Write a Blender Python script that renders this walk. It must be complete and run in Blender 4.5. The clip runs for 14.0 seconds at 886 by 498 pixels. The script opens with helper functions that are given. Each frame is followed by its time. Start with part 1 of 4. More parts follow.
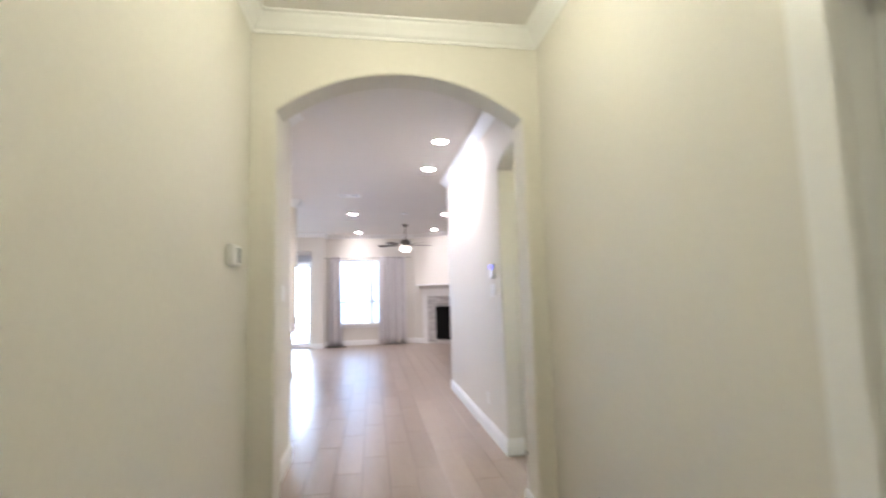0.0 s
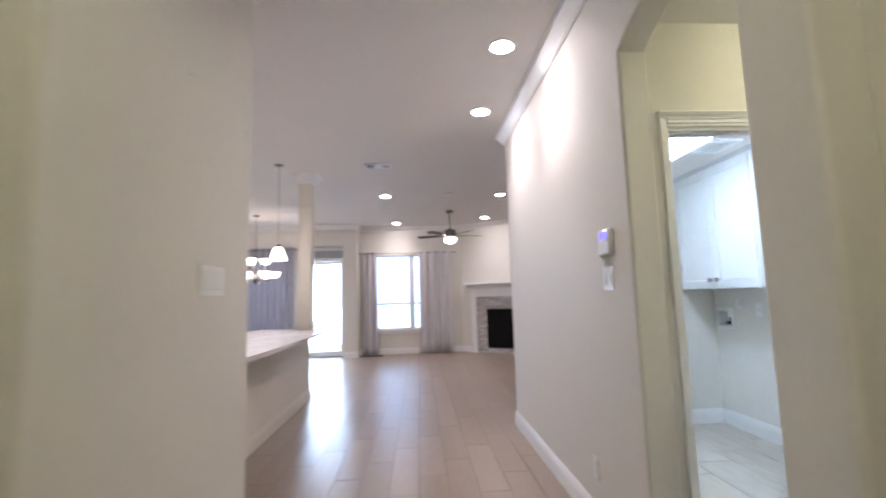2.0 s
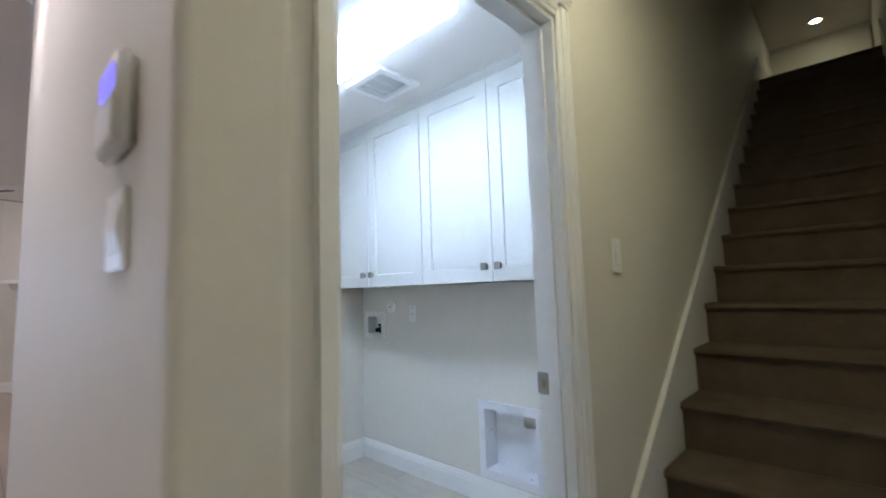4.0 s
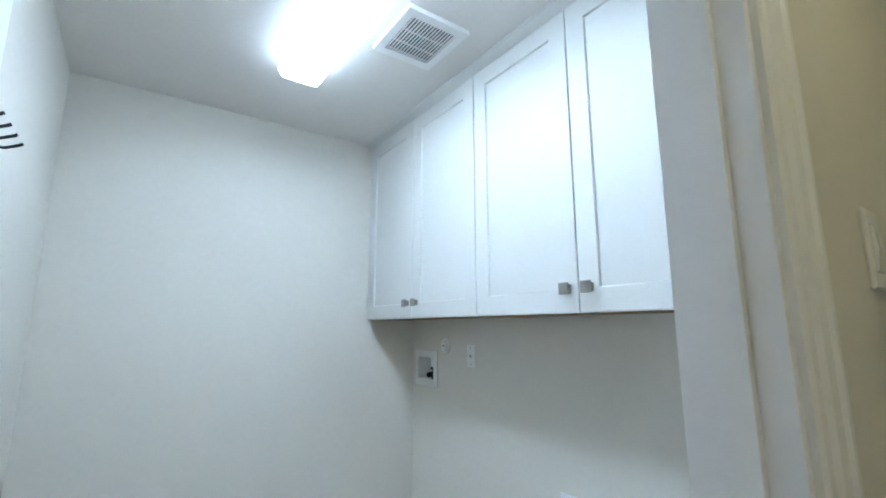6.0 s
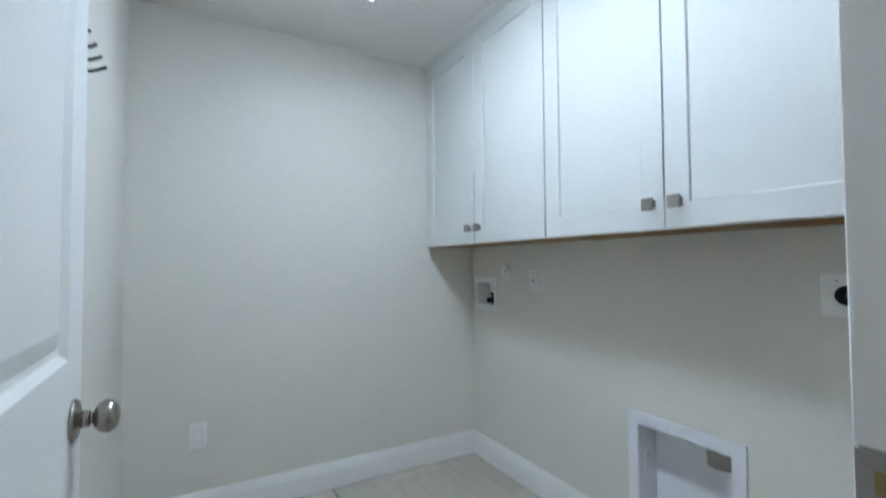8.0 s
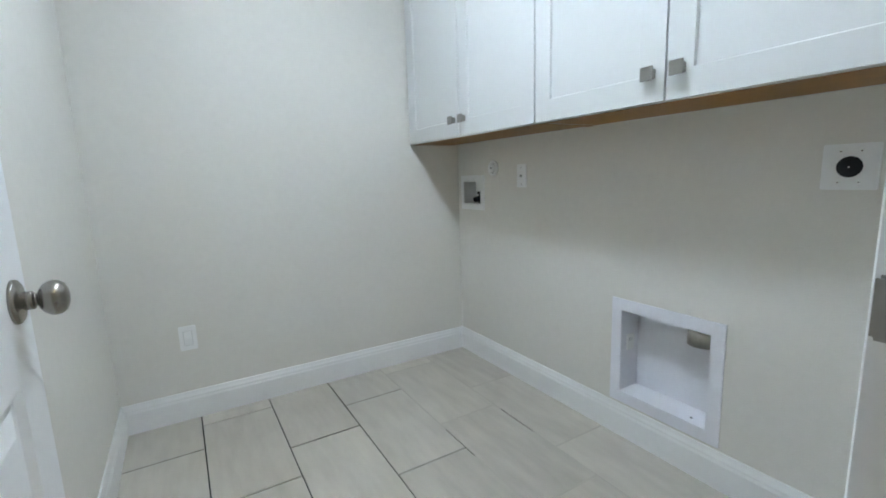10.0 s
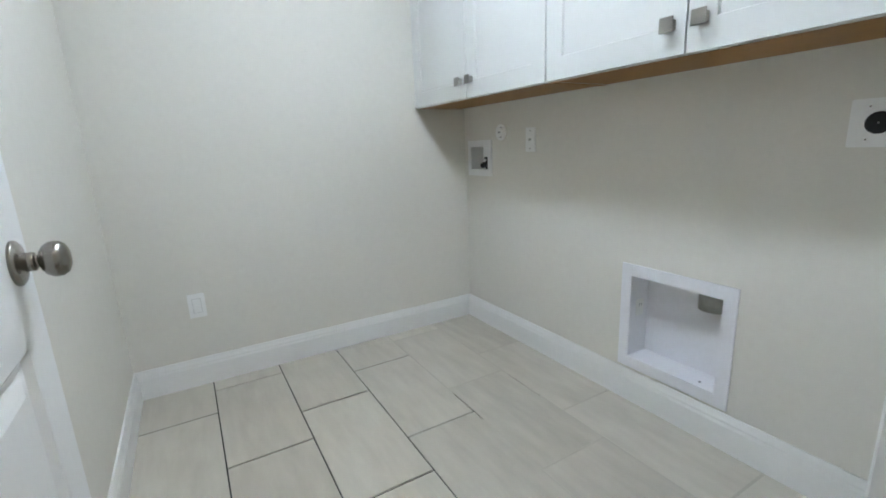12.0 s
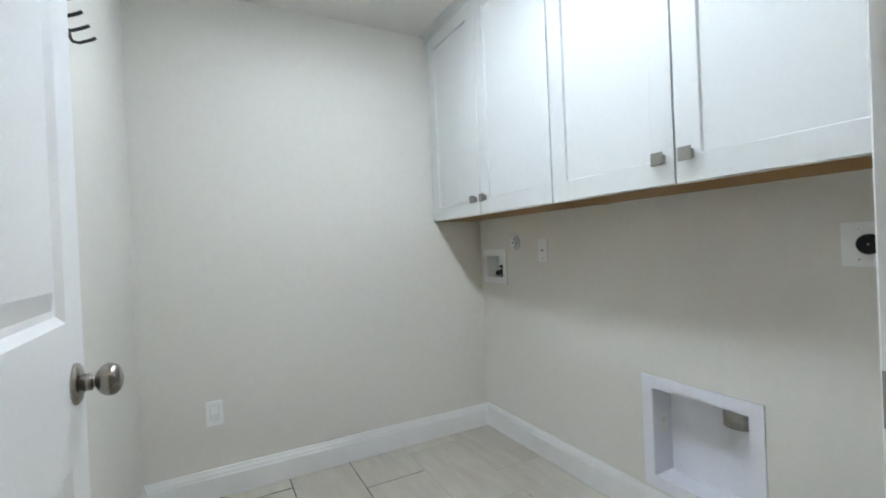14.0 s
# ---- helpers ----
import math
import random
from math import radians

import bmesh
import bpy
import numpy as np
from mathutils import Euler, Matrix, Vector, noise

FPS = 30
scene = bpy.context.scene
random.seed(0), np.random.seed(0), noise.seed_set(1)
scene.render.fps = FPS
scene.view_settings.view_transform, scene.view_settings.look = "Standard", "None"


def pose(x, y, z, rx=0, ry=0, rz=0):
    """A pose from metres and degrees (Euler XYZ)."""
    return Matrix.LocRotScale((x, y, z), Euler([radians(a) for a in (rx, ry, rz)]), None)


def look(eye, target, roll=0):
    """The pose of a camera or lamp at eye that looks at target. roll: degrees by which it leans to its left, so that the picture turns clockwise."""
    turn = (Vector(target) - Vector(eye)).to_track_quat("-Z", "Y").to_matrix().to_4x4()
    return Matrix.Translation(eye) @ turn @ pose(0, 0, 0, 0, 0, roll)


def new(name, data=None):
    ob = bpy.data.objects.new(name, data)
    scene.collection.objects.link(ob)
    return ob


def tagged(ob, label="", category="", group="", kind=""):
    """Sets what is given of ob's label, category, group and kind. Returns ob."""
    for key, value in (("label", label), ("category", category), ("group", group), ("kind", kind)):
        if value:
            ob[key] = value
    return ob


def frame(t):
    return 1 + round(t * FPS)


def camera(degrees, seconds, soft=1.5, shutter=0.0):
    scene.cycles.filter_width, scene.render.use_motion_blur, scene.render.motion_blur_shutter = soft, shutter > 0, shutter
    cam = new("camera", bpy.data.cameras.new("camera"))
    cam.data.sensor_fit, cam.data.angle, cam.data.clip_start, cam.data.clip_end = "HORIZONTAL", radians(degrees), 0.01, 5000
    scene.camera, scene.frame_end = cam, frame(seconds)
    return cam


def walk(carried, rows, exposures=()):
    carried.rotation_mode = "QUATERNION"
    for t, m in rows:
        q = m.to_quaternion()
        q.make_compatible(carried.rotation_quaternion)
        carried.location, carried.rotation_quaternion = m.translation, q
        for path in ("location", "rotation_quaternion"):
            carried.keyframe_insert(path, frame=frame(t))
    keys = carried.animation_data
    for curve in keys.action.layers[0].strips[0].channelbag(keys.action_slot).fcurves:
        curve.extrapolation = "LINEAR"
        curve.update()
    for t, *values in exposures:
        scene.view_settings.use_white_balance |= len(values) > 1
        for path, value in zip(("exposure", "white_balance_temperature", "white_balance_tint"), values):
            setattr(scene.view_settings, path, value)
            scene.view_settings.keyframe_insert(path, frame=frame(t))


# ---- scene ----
cam = camera(90.2, 14.0, soft=1.8, shutter=0.5)
PATH = [
    (0, (-1.084, -3.679, 1.35), (-0.767, -1.714, 1.544), -1.6),
    (0.4, (-1.083, -3.391, 1.34), (-1.048, -1.409, 1.602), 0.0),
    (0.5, (-1.078, -3.312, 1.35), (-1.035, -1.328, 1.605), 0.1),
    (0.8, (-1.031, -3.061, 1.304), (-1.04, -1.071, 1.498), -1.8),
    (1, (-0.987, -2.856, 1.288), (-1.076, -0.867, 1.479), -1.8),
    (1.5, (-0.98, -2.406, 1.28), (-1.1, -0.42, 1.483), -0.7),
    (2, (-0.946, -1.933, 1.285), (-0.833, 0.053, 1.499), -1.7),
    (2.5, (-0.832, -1.517, 1.261), (-0.275, 0.394, 1.458), -1.6),
    (3, (-0.644, -1.106, 1.246), (0.602, 0.448, 1.429), -2.2),
    (3.2, (-0.564, -0.981, 1.254), (0.923, 0.347, 1.403), -2.9),
    (5.5, (0.483, -0.148, 1.235), (1.681, 1.421, 1.555), 0.6),
    (6, (0.494, -0.119, 1.238), (1.619, 1.497, 1.588), -0.1),
    (6.5, (0.466, -0.097, 1.239), (1.567, 1.539, 1.574), -0.7),
    (7, (0.428, -0.077, 1.233), (1.36, 1.663, 1.553), -1.0),
    (7.5, (0.423, -0.065, 1.218), (1.35, 1.691, 1.463), -0.5),
    (8, (0.422, -0.038, 1.186), (1.403, 1.704, 1.25), -0.4),
    (8.5, (0.445, -0.024, 1.135), (1.428, 1.707, 0.942), -0.4),
    (11, (0.475, 0.042, 1.088), (1.475, 1.728, 0.694), -2.2),
    (11.5, (0.475, 0.045, 1.078), (1.452, 1.73, 0.623), -2.2),
    (12, (0.477, 0.043, 1.078), (1.445, 1.733, 0.623), -2.4),
    (12.5, (0.478, 0.034, 1.081), (1.434, 1.737, 0.651), -2.4),
    (13, (0.462, 0.016, 1.092), (1.445, 1.735, 0.811), -2.2),
    (13.5, (0.457, -0.014, 1.125), (1.445, 1.723, 1.055), -2.5),
    (14, (0.449, -0.022, 1.132), (1.388, 1.744, 1.121), -2.5),
]
walk(cam, [(t, look(eye, target, roll)) for t, eye, target, roll in PATH],
     [(0, 1.1, 5640, 11), (1, 0.9, 5720, 12), (1.5, 0.71, 5750, 13), (2.5, 0.37, 5720, 12), (3.2, 0.1, 5700, 14), (5.5, 0.3, 5800, 7), (6.3, 0.02, 5850, 7), (7, -0.14, 5900, 8), (8.5, -0.14, 6150, 9),
      (11, 0.17, 6500, 10), (14, 0.1, 6680, 11)])

# ---- world, sun, exposure ----
world = bpy.data.worlds.new("world")
scene.world = world
world.use_nodes = True
wn = world.node_tree.nodes
sky = wn.new("ShaderNodeTexSky")
sky.sky_type = "NISHITA"
sky.sun_disc = False
sky.sun_elevation, sky.sun_rotation = radians(55), radians(180)
wn["Background"].inputs["Strength"].default_value = 0.1
world.node_tree.links.new(sky.outputs["Color"], wn["Background"].inputs["Color"])
sun = new("sun", bpy.data.lights.new("sun", "SUN"))
sun.data.energy, sun.data.angle, sun.data.color = 2.0, radians(0.5), (1.0, 0.96, 0.9)
sun.matrix_world = look((0, -20, 30), (0, 0, 0))

CAN_W = 122.0          # glow of the recessed lenses
BEAM_W = 50.0          # downward beam of each recessed light
FOYER_W = 88.0          # the recessed light by the entrance
GLOBE_W = 31.0
STAIR_W = 42.0
TUBE_W = 36.5
OUT_W = 9.0


# ---- materials ----
def material(name, color, rough=0.6, metal=0.0, vary=0.06, coarse=2.5, fine=60.0, bump=0.0, bump_scale=200.0,
             rough_vary=0.08, stretch=(1, 1, 1), second=None, per_object=0.0, spec=0.5, island=False):
    """A surface with stains at one scale, grain at another, and fine relief."""
    m = bpy.data.materials.new(name)
    m.use_nodes = True
    nt = m.node_tree
    bsdf = nt.nodes["Principled BSDF"]
    co = nt.nodes.new("ShaderNodeTexCoord")
    mp = nt.nodes.new("ShaderNodeMapping")
    mp.inputs["Scale"].default_value = stretch
    nt.links.new(co.outputs["Object"], mp.inputs["Vector"])
    vec = mp.outputs["Vector"]
    if per_object:
        info = nt.nodes.new("ShaderNodeNewGeometry" if island else "ShaderNodeObjectInfo")
        add = nt.nodes.new("ShaderNodeVectorMath")
        mul = nt.nodes.new("ShaderNodeMath")
        mul.operation, mul.inputs[1].default_value = "MULTIPLY", 57.0
        pick = info.outputs["Random Per Island" if island else "Random"]
        nt.links.new(pick, mul.inputs[0])
        nt.links.new(vec, add.inputs[0])
        nt.links.new(mul.outputs[0], add.inputs[1])
        vec = add.outputs[0]
    n1 = nt.nodes.new("ShaderNodeTexNoise")
    n1.inputs["Scale"].default_value, n1.inputs["Detail"].default_value = coarse, 4
    n2 = nt.nodes.new("ShaderNodeTexNoise")
    n2.inputs["Scale"].default_value, n2.inputs["Detail"].default_value = fine, 3
    for n in (n1, n2):
        nt.links.new(vec, n.inputs["Vector"])
    mix = nt.nodes.new("ShaderNodeMath")
    mix.operation = "ADD"
    nt.links.new(n1.outputs["Fac"], mix.inputs[0])
    nt.links.new(n2.outputs["Fac"], mix.inputs[1])
    fac = mix.outputs[0]
    if per_object:
        info2 = nt.nodes.new("ShaderNodeMath")
        info2.operation, info2.inputs[1].default_value = "MULTIPLY_ADD", per_object
        nt.links.new(pick, info2.inputs[0])
        nt.links.new(fac, info2.inputs[2])
        fac = info2.outputs[0]
    ramp = nt.nodes.new("ShaderNodeMapRange")
    ramp.inputs["From Min"].default_value, ramp.inputs["From Max"].default_value = 0.6, 1.4 + per_object
    nt.links.new(fac, ramp.inputs["Value"])
    cm = nt.nodes.new("ShaderNodeMix")
    cm.data_type = "RGBA"
    a = [max(0, c * (1 - vary)) for c in color]
    b = [min(1, c * (1 + vary)) for c in color] if second is None else second
    cm.inputs["A"].default_value, cm.inputs["B"].default_value = (*a, 1), (*b, 1)
    nt.links.new(ramp.outputs["Result"], cm.inputs["Factor"])
    nt.links.new(cm.outputs["Result"], bsdf.inputs["Base Color"])
    rr = nt.nodes.new("ShaderNodeMapRange")
    rr.inputs["To Min"].default_value, rr.inputs["To Max"].default_value = max(0.02, rough - rough_vary), min(1, rough + rough_vary)
    nt.links.new(n1.outputs["Fac"], rr.inputs["Value"])
    nt.links.new(rr.outputs["Result"], bsdf.inputs["Roughness"])
    bsdf.inputs["Metallic"].default_value = metal
    bsdf.inputs["Specular IOR Level"].default_value = spec
    if bump:
        nb = nt.nodes.new("ShaderNodeTexNoise")
        nb.inputs["Scale"].default_value, nb.inputs["Detail"].default_value = bump_scale, 2
        nt.links.new(vec, nb.inputs["Vector"])
        bn = nt.nodes.new("ShaderNodeBump")
        bn.inputs["Strength"].default_value, bn.inputs["Distance"].default_value = bump, 0.002
        nt.links.new(nb.outputs["Fac"], bn.inputs["Height"])
        nt.links.new(bn.outputs["Normal"], bsdf.inputs["Normal"])
    return m


def glow(name, color, strength, base=0.8):
    m = bpy.data.materials.new(name)
    m.use_nodes = True
    b = m.node_tree.nodes["Principled BSDF"]
    b.inputs["Base Color"].default_value = (base, base, base, 1)
    b.inputs["Emission Color"].default_value, b.inputs["Emission Strength"].default_value = (*color, 1), strength
    return m


def glass(name, tint=(0.97, 0.99, 1.0)):
    m = bpy.data.materials.new(name)
    m.use_nodes = True
    b = m.node_tree.nodes["Principled BSDF"]
    b.inputs["Base Color"].default_value = (*tint, 1)
    b.inputs["Roughness"].default_value = 0.01
    b.inputs["Transmission Weight"].default_value, b.inputs["IOR"].default_value = 1.0, 1.05
    return m


WALL = material("wall_paint", (0.69, 0.668, 0.612), 0.62, vary=0.025, coarse=1.2, fine=35, bump=0.25, bump_scale=170, spec=0.25)
CEIL = material("ceiling_paint", (0.73, 0.705, 0.675), 0.85, vary=0.03, coarse=1.0, fine=50, bump=0.4, bump_scale=120)
TRIM = material("white_trim_paint", (0.80, 0.80, 0.79), 0.32, vary=0.02, coarse=3, fine=40, bump=0.04, bump_scale=90)
CABINET = material("white_cabinet_paint", (0.645, 0.65, 0.632), 0.5, vary=0.012, coarse=3, fine=60, bump=0.03, bump_scale=120)
DOOR = material("white_door_paint", (0.80, 0.805, 0.81), 0.35, vary=0.02, coarse=3, fine=70, bump=0.08, bump_scale=220)
PLASTIC = material("white_plastic", (0.80, 0.80, 0.79), 0.35, vary=0.02, coarse=8, fine=80)
LILAC = material("white_box_plastic", (0.78, 0.78, 0.82), 0.4, vary=0.03, coarse=6, fine=60)
GREY_PLASTIC = material("grey_plastic", (0.25, 0.26, 0.27), 0.3, vary=0.1)
LIGHT_GREY = material("light_grey_plastic", (0.55, 0.55, 0.54), 0.4, vary=0.05)
BLACK = material("black_metal", (0.008, 0.008, 0.009), 0.4, vary=0.2, coarse=12, spec=0.3)
BLACK_PLASTIC = material("black_plastic", (0.009, 0.009, 0.01), 0.5, vary=0.2, spec=0.2)
NICKEL = material("brushed_nickel", (0.27, 0.252, 0.228), 0.25, 1.0, vary=0.08, coarse=10, fine=120, stretch=(1, 1, 6))
PEWTER = material("satin_pewter", (0.31, 0.295, 0.27), 0.4, 1.0, vary=0.06, coarse=12, fine=120)
CHROME = material("chrome", (0.75, 0.75, 0.76), 0.12, 1.0, vary=0.03)
DUCT = material("galvanised_duct", (0.34, 0.33, 0.30), 0.35, 1.0, vary=0.15, coarse=14, fine=60)
BRASS = material("brass", (0.30, 0.225, 0.11), 0.45, 1.0, vary=0.3)
TAN = material("bare_plywood", (0.29, 0.15, 0.045), 0.6, vary=0.2, coarse=3, fine=40, stretch=(8, 1, 1))
PLANK_LOOK = dict(color=(0.245, 0.191, 0.144), rough=0.31, vary=0.05, coarse=1.4, fine=9, stretch=(7, 0.8, 1), second=(0.325, 0.26, 0.205),
                  per_object=0.6, bump=0.03, bump_scale=30, rough_vary=0.05)
PLANK = material("wood_look_plank", **PLANK_LOOK)
PLANK_FAR = material("wood_look_plank_joined", island=True, **PLANK_LOOK)
HGROUT = material("floor_grout", (0.1, 0.083, 0.07), 0.9, vary=0.2, coarse=6)
TILE = material("beige_porcelain_tile", (0.40, 0.367, 0.31), 0.42, vary=0.04, coarse=1.6, fine=6, stretch=(4, 0.8, 1),
                second=(0.575, 0.537, 0.463), per_object=0.4, bump=0.05, bump_scale=60)
LGROUT = material("open_tile_joint", (0.022, 0.023, 0.025), 0.9, vary=0.4, coarse=3, fine=20)
FILLED = material("beige_tile_grout", (0.45, 0.42, 0.36), 0.9, vary=0.05, coarse=2.5, fine=9, second=(0.50, 0.47, 0.405))
GREYED = material("grey_tile_grout", (0.2, 0.19, 0.175), 0.9, vary=0.2, coarse=3, fine=12, second=(0.36, 0.34, 0.3))
STONE = material("stacked_marble", (0.42, 0.40, 0.38), 0.55, vary=0.3, coarse=7, fine=50, second=(0.72, 0.70, 0.68), per_object=0.8, bump=0.4, bump_scale=60, island=True)
MORTAR = material("grey_mortar", (0.3, 0.29, 0.28), 0.9, vary=0.15)
def cloth(name, color, through_share=0.25):
    """Thin woven cloth that lets some light through."""
    m = material(name, color, 0.9, vary=0.05, coarse=4, fine=150, bump=0.2, bump_scale=400, spec=0.1)
    nt = m.node_tree
    tr = nt.nodes.new("ShaderNodeBsdfTranslucent")
    tr.inputs["Color"].default_value = (*color, 1)
    mx = nt.nodes.new("ShaderNodeMixShader")
    mx.inputs["Fac"].default_value = through_share
    nt.links.new(nt.nodes["Principled BSDF"].outputs["BSDF"], mx.inputs[1])
    nt.links.new(tr.outputs["BSDF"], mx.inputs[2])
    nt.links.new(mx.outputs["Shader"], nt.nodes["Material Output"].inputs["Surface"])
    return m


CURTAIN = cloth("grey_curtain_cloth", (0.70, 0.68, 0.69))
BLUE_CURTAIN = cloth("blue_grey_curtain_cloth", (0.47, 0.47, 0.52))
CARPET = material("brown_carpet", (0.13, 0.10, 0.075), 0.98, vary=0.3, coarse=9, fine=260, bump=1.0, bump_scale=500, spec=0.1)
COUNTER = material("pale_quartz", (0.74, 0.72, 0.70), 0.22, vary=0.06, coarse=5, fine=90)
CREAM = material("cream_paint", (0.66, 0.62, 0.53), 0.55, vary=0.03, coarse=2, fine=40, bump=0.15, bump_scale=170)
WALNUT = material("dark_walnut", (0.07, 0.05, 0.04), 0.45, vary=0.3, coarse=3, fine=30, stretch=(1, 8, 1))
SOOT = material("firebox_black", (0.007, 0.007, 0.007), 0.75, vary=0.3, spec=0.1)
BLIND = material("grey_blind", (0.45, 0.47, 0.52), 0.6, vary=0.06)
GROUND = material("outside_ground", (0.22, 0.23, 0.16), 0.95, vary=0.2, coarse=0.8)
OUTWALL = material("unseen_shell", (0.5, 0.48, 0.45), 0.9, vary=0.08)
LIT_CAN = glow("lit_lens", (1.0, 0.845, 0.775), CAN_W)
LIT_FOYER = glow("lit_warm_lens", (1.0, 0.89, 0.58), FOYER_W)
LIT_GLOBE = glow("lit_warm_globe", (1.0, 0.89, 0.58), GLOBE_W)
LIT_STAIR = glow("lit_warm_dome", (1.0, 0.885, 0.52), STAIR_W)
LIT_TUBE = glow("lit_wraparound_lens", (0.72, 0.85, 1.0), TUBE_W)
LIT_TUBE_SIDE = glow("lit_wraparound_side", (0.72, 0.85, 1.0), TUBE_W * 0.24)
LIT_SHADE = glow("lit_white_glass", (1.0, 0.80, 0.66), 5.0)
LIT_DISPLAY = glow("lit_blue_display", (0.16, 0.13, 1.0), 1.5, 0.05)
# Emission stands in for the daylight beyond the openings.
OUTSIDE = glow("daylight_backdrop_glow", (0.66, 0.80, 1.0), OUT_W)
GLASS = glass("window_glass")
# Dark tint put into the glass to dim the daylight and its reflection.
DIM_GLASS = glass("dimmed_window_glass", (0.17, 0.19, 0.22))


# ---- mesh helpers ----
def quad_box(bm, x0, x1, y0, y1, z0, z1):
    v = [bm.verts.new((x, y, z)) for x in (x0, x1) for y in (y0, y1) for z in (z0, z1)]
    for f in ((0, 1, 3, 2), (4, 6, 7, 5), (0, 4, 5, 1), (2, 3, 7, 6), (0, 2, 6, 4), (1, 5, 7, 3)):
        bm.faces.new([v[i] for i in f])


def boxes(*list_of):
    bm = bmesh.new()
    for b in list_of:
        quad_box(bm, *b)
    return bm


def soft_box(x0, x1, y0, y1, z0, z1, r=0.004, seg=2):
    bm = boxes((x0, x1, y0, y1, z0, z1))
    bmesh.ops.bevel(bm, geom=bm.edges[:], offset=r, segments=seg, affect="EDGES")
    return bm


def prism(bm, pts, axis, a, b):
    """A flat outline drawn out from a to b along an axis. Outline points are (x, z), (y, z) or (x, y)."""
    def at(p, w):
        return {"y": (p[0], w, p[1]), "x": (w, p[0], p[1]), "z": (p[0], p[1], w)}[axis]
    lo = [bm.verts.new(at(p, a)) for p in pts]
    hi = [bm.verts.new(at(p, b)) for p in pts]
    bm.faces.new(lo)
    bm.faces.new(hi[::-1])
    n = len(pts)
    for i in range(n):
        bm.faces.new((lo[i], hi[i], hi[(i + 1) % n], lo[(i + 1) % n]))
    return bm


def lathe(bm, profile, m=None, seg=24):
    """A turned body: profile of (radius, height) about z, then moved by m."""
    rings = []
    for r, h in profile:
        rings.append([bm.verts.new((r * math.cos(2 * math.pi * k / seg), r * math.sin(2 * math.pi * k / seg), h)) for k in range(seg)])
    for a, b in zip(rings, rings[1:]):
        for k in range(seg):
            bm.faces.new((a[k], a[(k + 1) % seg], b[(k + 1) % seg], b[k]))
    bm.faces.new(rings[0][::-1])
    bm.faces.new(rings[-1])
    if m is not None:
        bmesh.ops.transform(bm, matrix=m, verts=[v for r in rings for v in r])
    return bm


def tube(bm, pts, r, seg=10):
    """A round rod along points."""
    pts = [Vector(p) for p in pts]
    rings = []
    for i, p in enumerate(pts):
        d = (pts[min(i + 1, len(pts) - 1)] - pts[max(i - 1, 0)]).normalized()
        side = d.cross(Vector((0.3, 0.2, 1)) if abs(d.z) < 0.9 else Vector((1, 0.1, 0))).normalized()
        up = side.cross(d)
        rings.append([bm.verts.new(p + r * (math.cos(2 * math.pi * k / seg) * side + math.sin(2 * math.pi * k / seg) * up)) for k in range(seg)])
    for a, b in zip(rings, rings[1:]):
        for k in range(seg):
            bm.faces.new((a[k], a[(k + 1) % seg], b[(k + 1) % seg], b[k]))
    bm.faces.new(rings[0][::-1])
    bm.faces.new(rings[-1])
    return bm


def sweep(bm, profile, path):
    """A moulding: profile of (out, height), out to the left of the path's way, with mitred corners."""
    path = [Vector(p) for p in path]
    rows = []
    for i, p in enumerate(path):
        d0 = (p - path[i - 1]).normalized() if i else (path[1] - p).normalized()
        d1 = (path[i + 1] - p).normalized() if i < len(path) - 1 else d0
        n0, n1 = Vector((-d0.y, d0.x)), Vector((-d1.y, d1.x))
        n = (n0 + n1) / max(0.2, 1 + n0.dot(n1))
        rows.append([bm.verts.new((p.x + n.x * o, p.y + n.y * o, h)) for o, h in profile])
    k = len(profile)
    for a, b in zip(rows, rows[1:]):
        for j in range(k):
            bm.faces.new((a[j], b[j], b[(j + 1) % k], a[(j + 1) % k]))
    bm.faces.new(rows[0])
    bm.faces.new(rows[-1][::-1])
    return bm


def panelled(bm, u0, u1, v0, v1, panels, steps, place):
    """A face with sunk panels one above another. steps: (inset, depth) rings; place maps (u, v, w) to the world."""
    def q(a, b, c, d):
        bm.faces.new([bm.verts.new(place(*p)) for p in (a, b, c, d)])
    pu0, pu1 = panels[0][0], panels[0][1]
    q((u0, v0, 0), (pu0, v0, 0), (pu0, v1, 0), (u0, v1, 0))
    q((pu1, v0, 0), (u1, v0, 0), (u1, v1, 0), (pu1, v1, 0))
    edge = v0
    for _, _, a, b in panels:
        q((pu0, edge, 0), (pu1, edge, 0), (pu1, a, 0), (pu0, a, 0))
        edge = b
    q((pu0, edge, 0), (pu1, edge, 0), (pu1, v1, 0), (pu0, v1, 0))
    for a0, a1, b0, b1 in panels:
        ring = [(a0, b0, 0), (a1, b0, 0), (a1, b1, 0), (a0, b1, 0)]
        for ins, dep in steps:
            nxt = [(a0 + ins, b0 + ins, -dep), (a1 - ins, b0 + ins, -dep), (a1 - ins, b1 - ins, -dep), (a0 + ins, b1 - ins, -dep)]
            for k in range(4):
                q(ring[k], ring[(k + 1) % 4], nxt[(k + 1) % 4], nxt[k])
            ring = nxt
        q(*ring)
    return bm


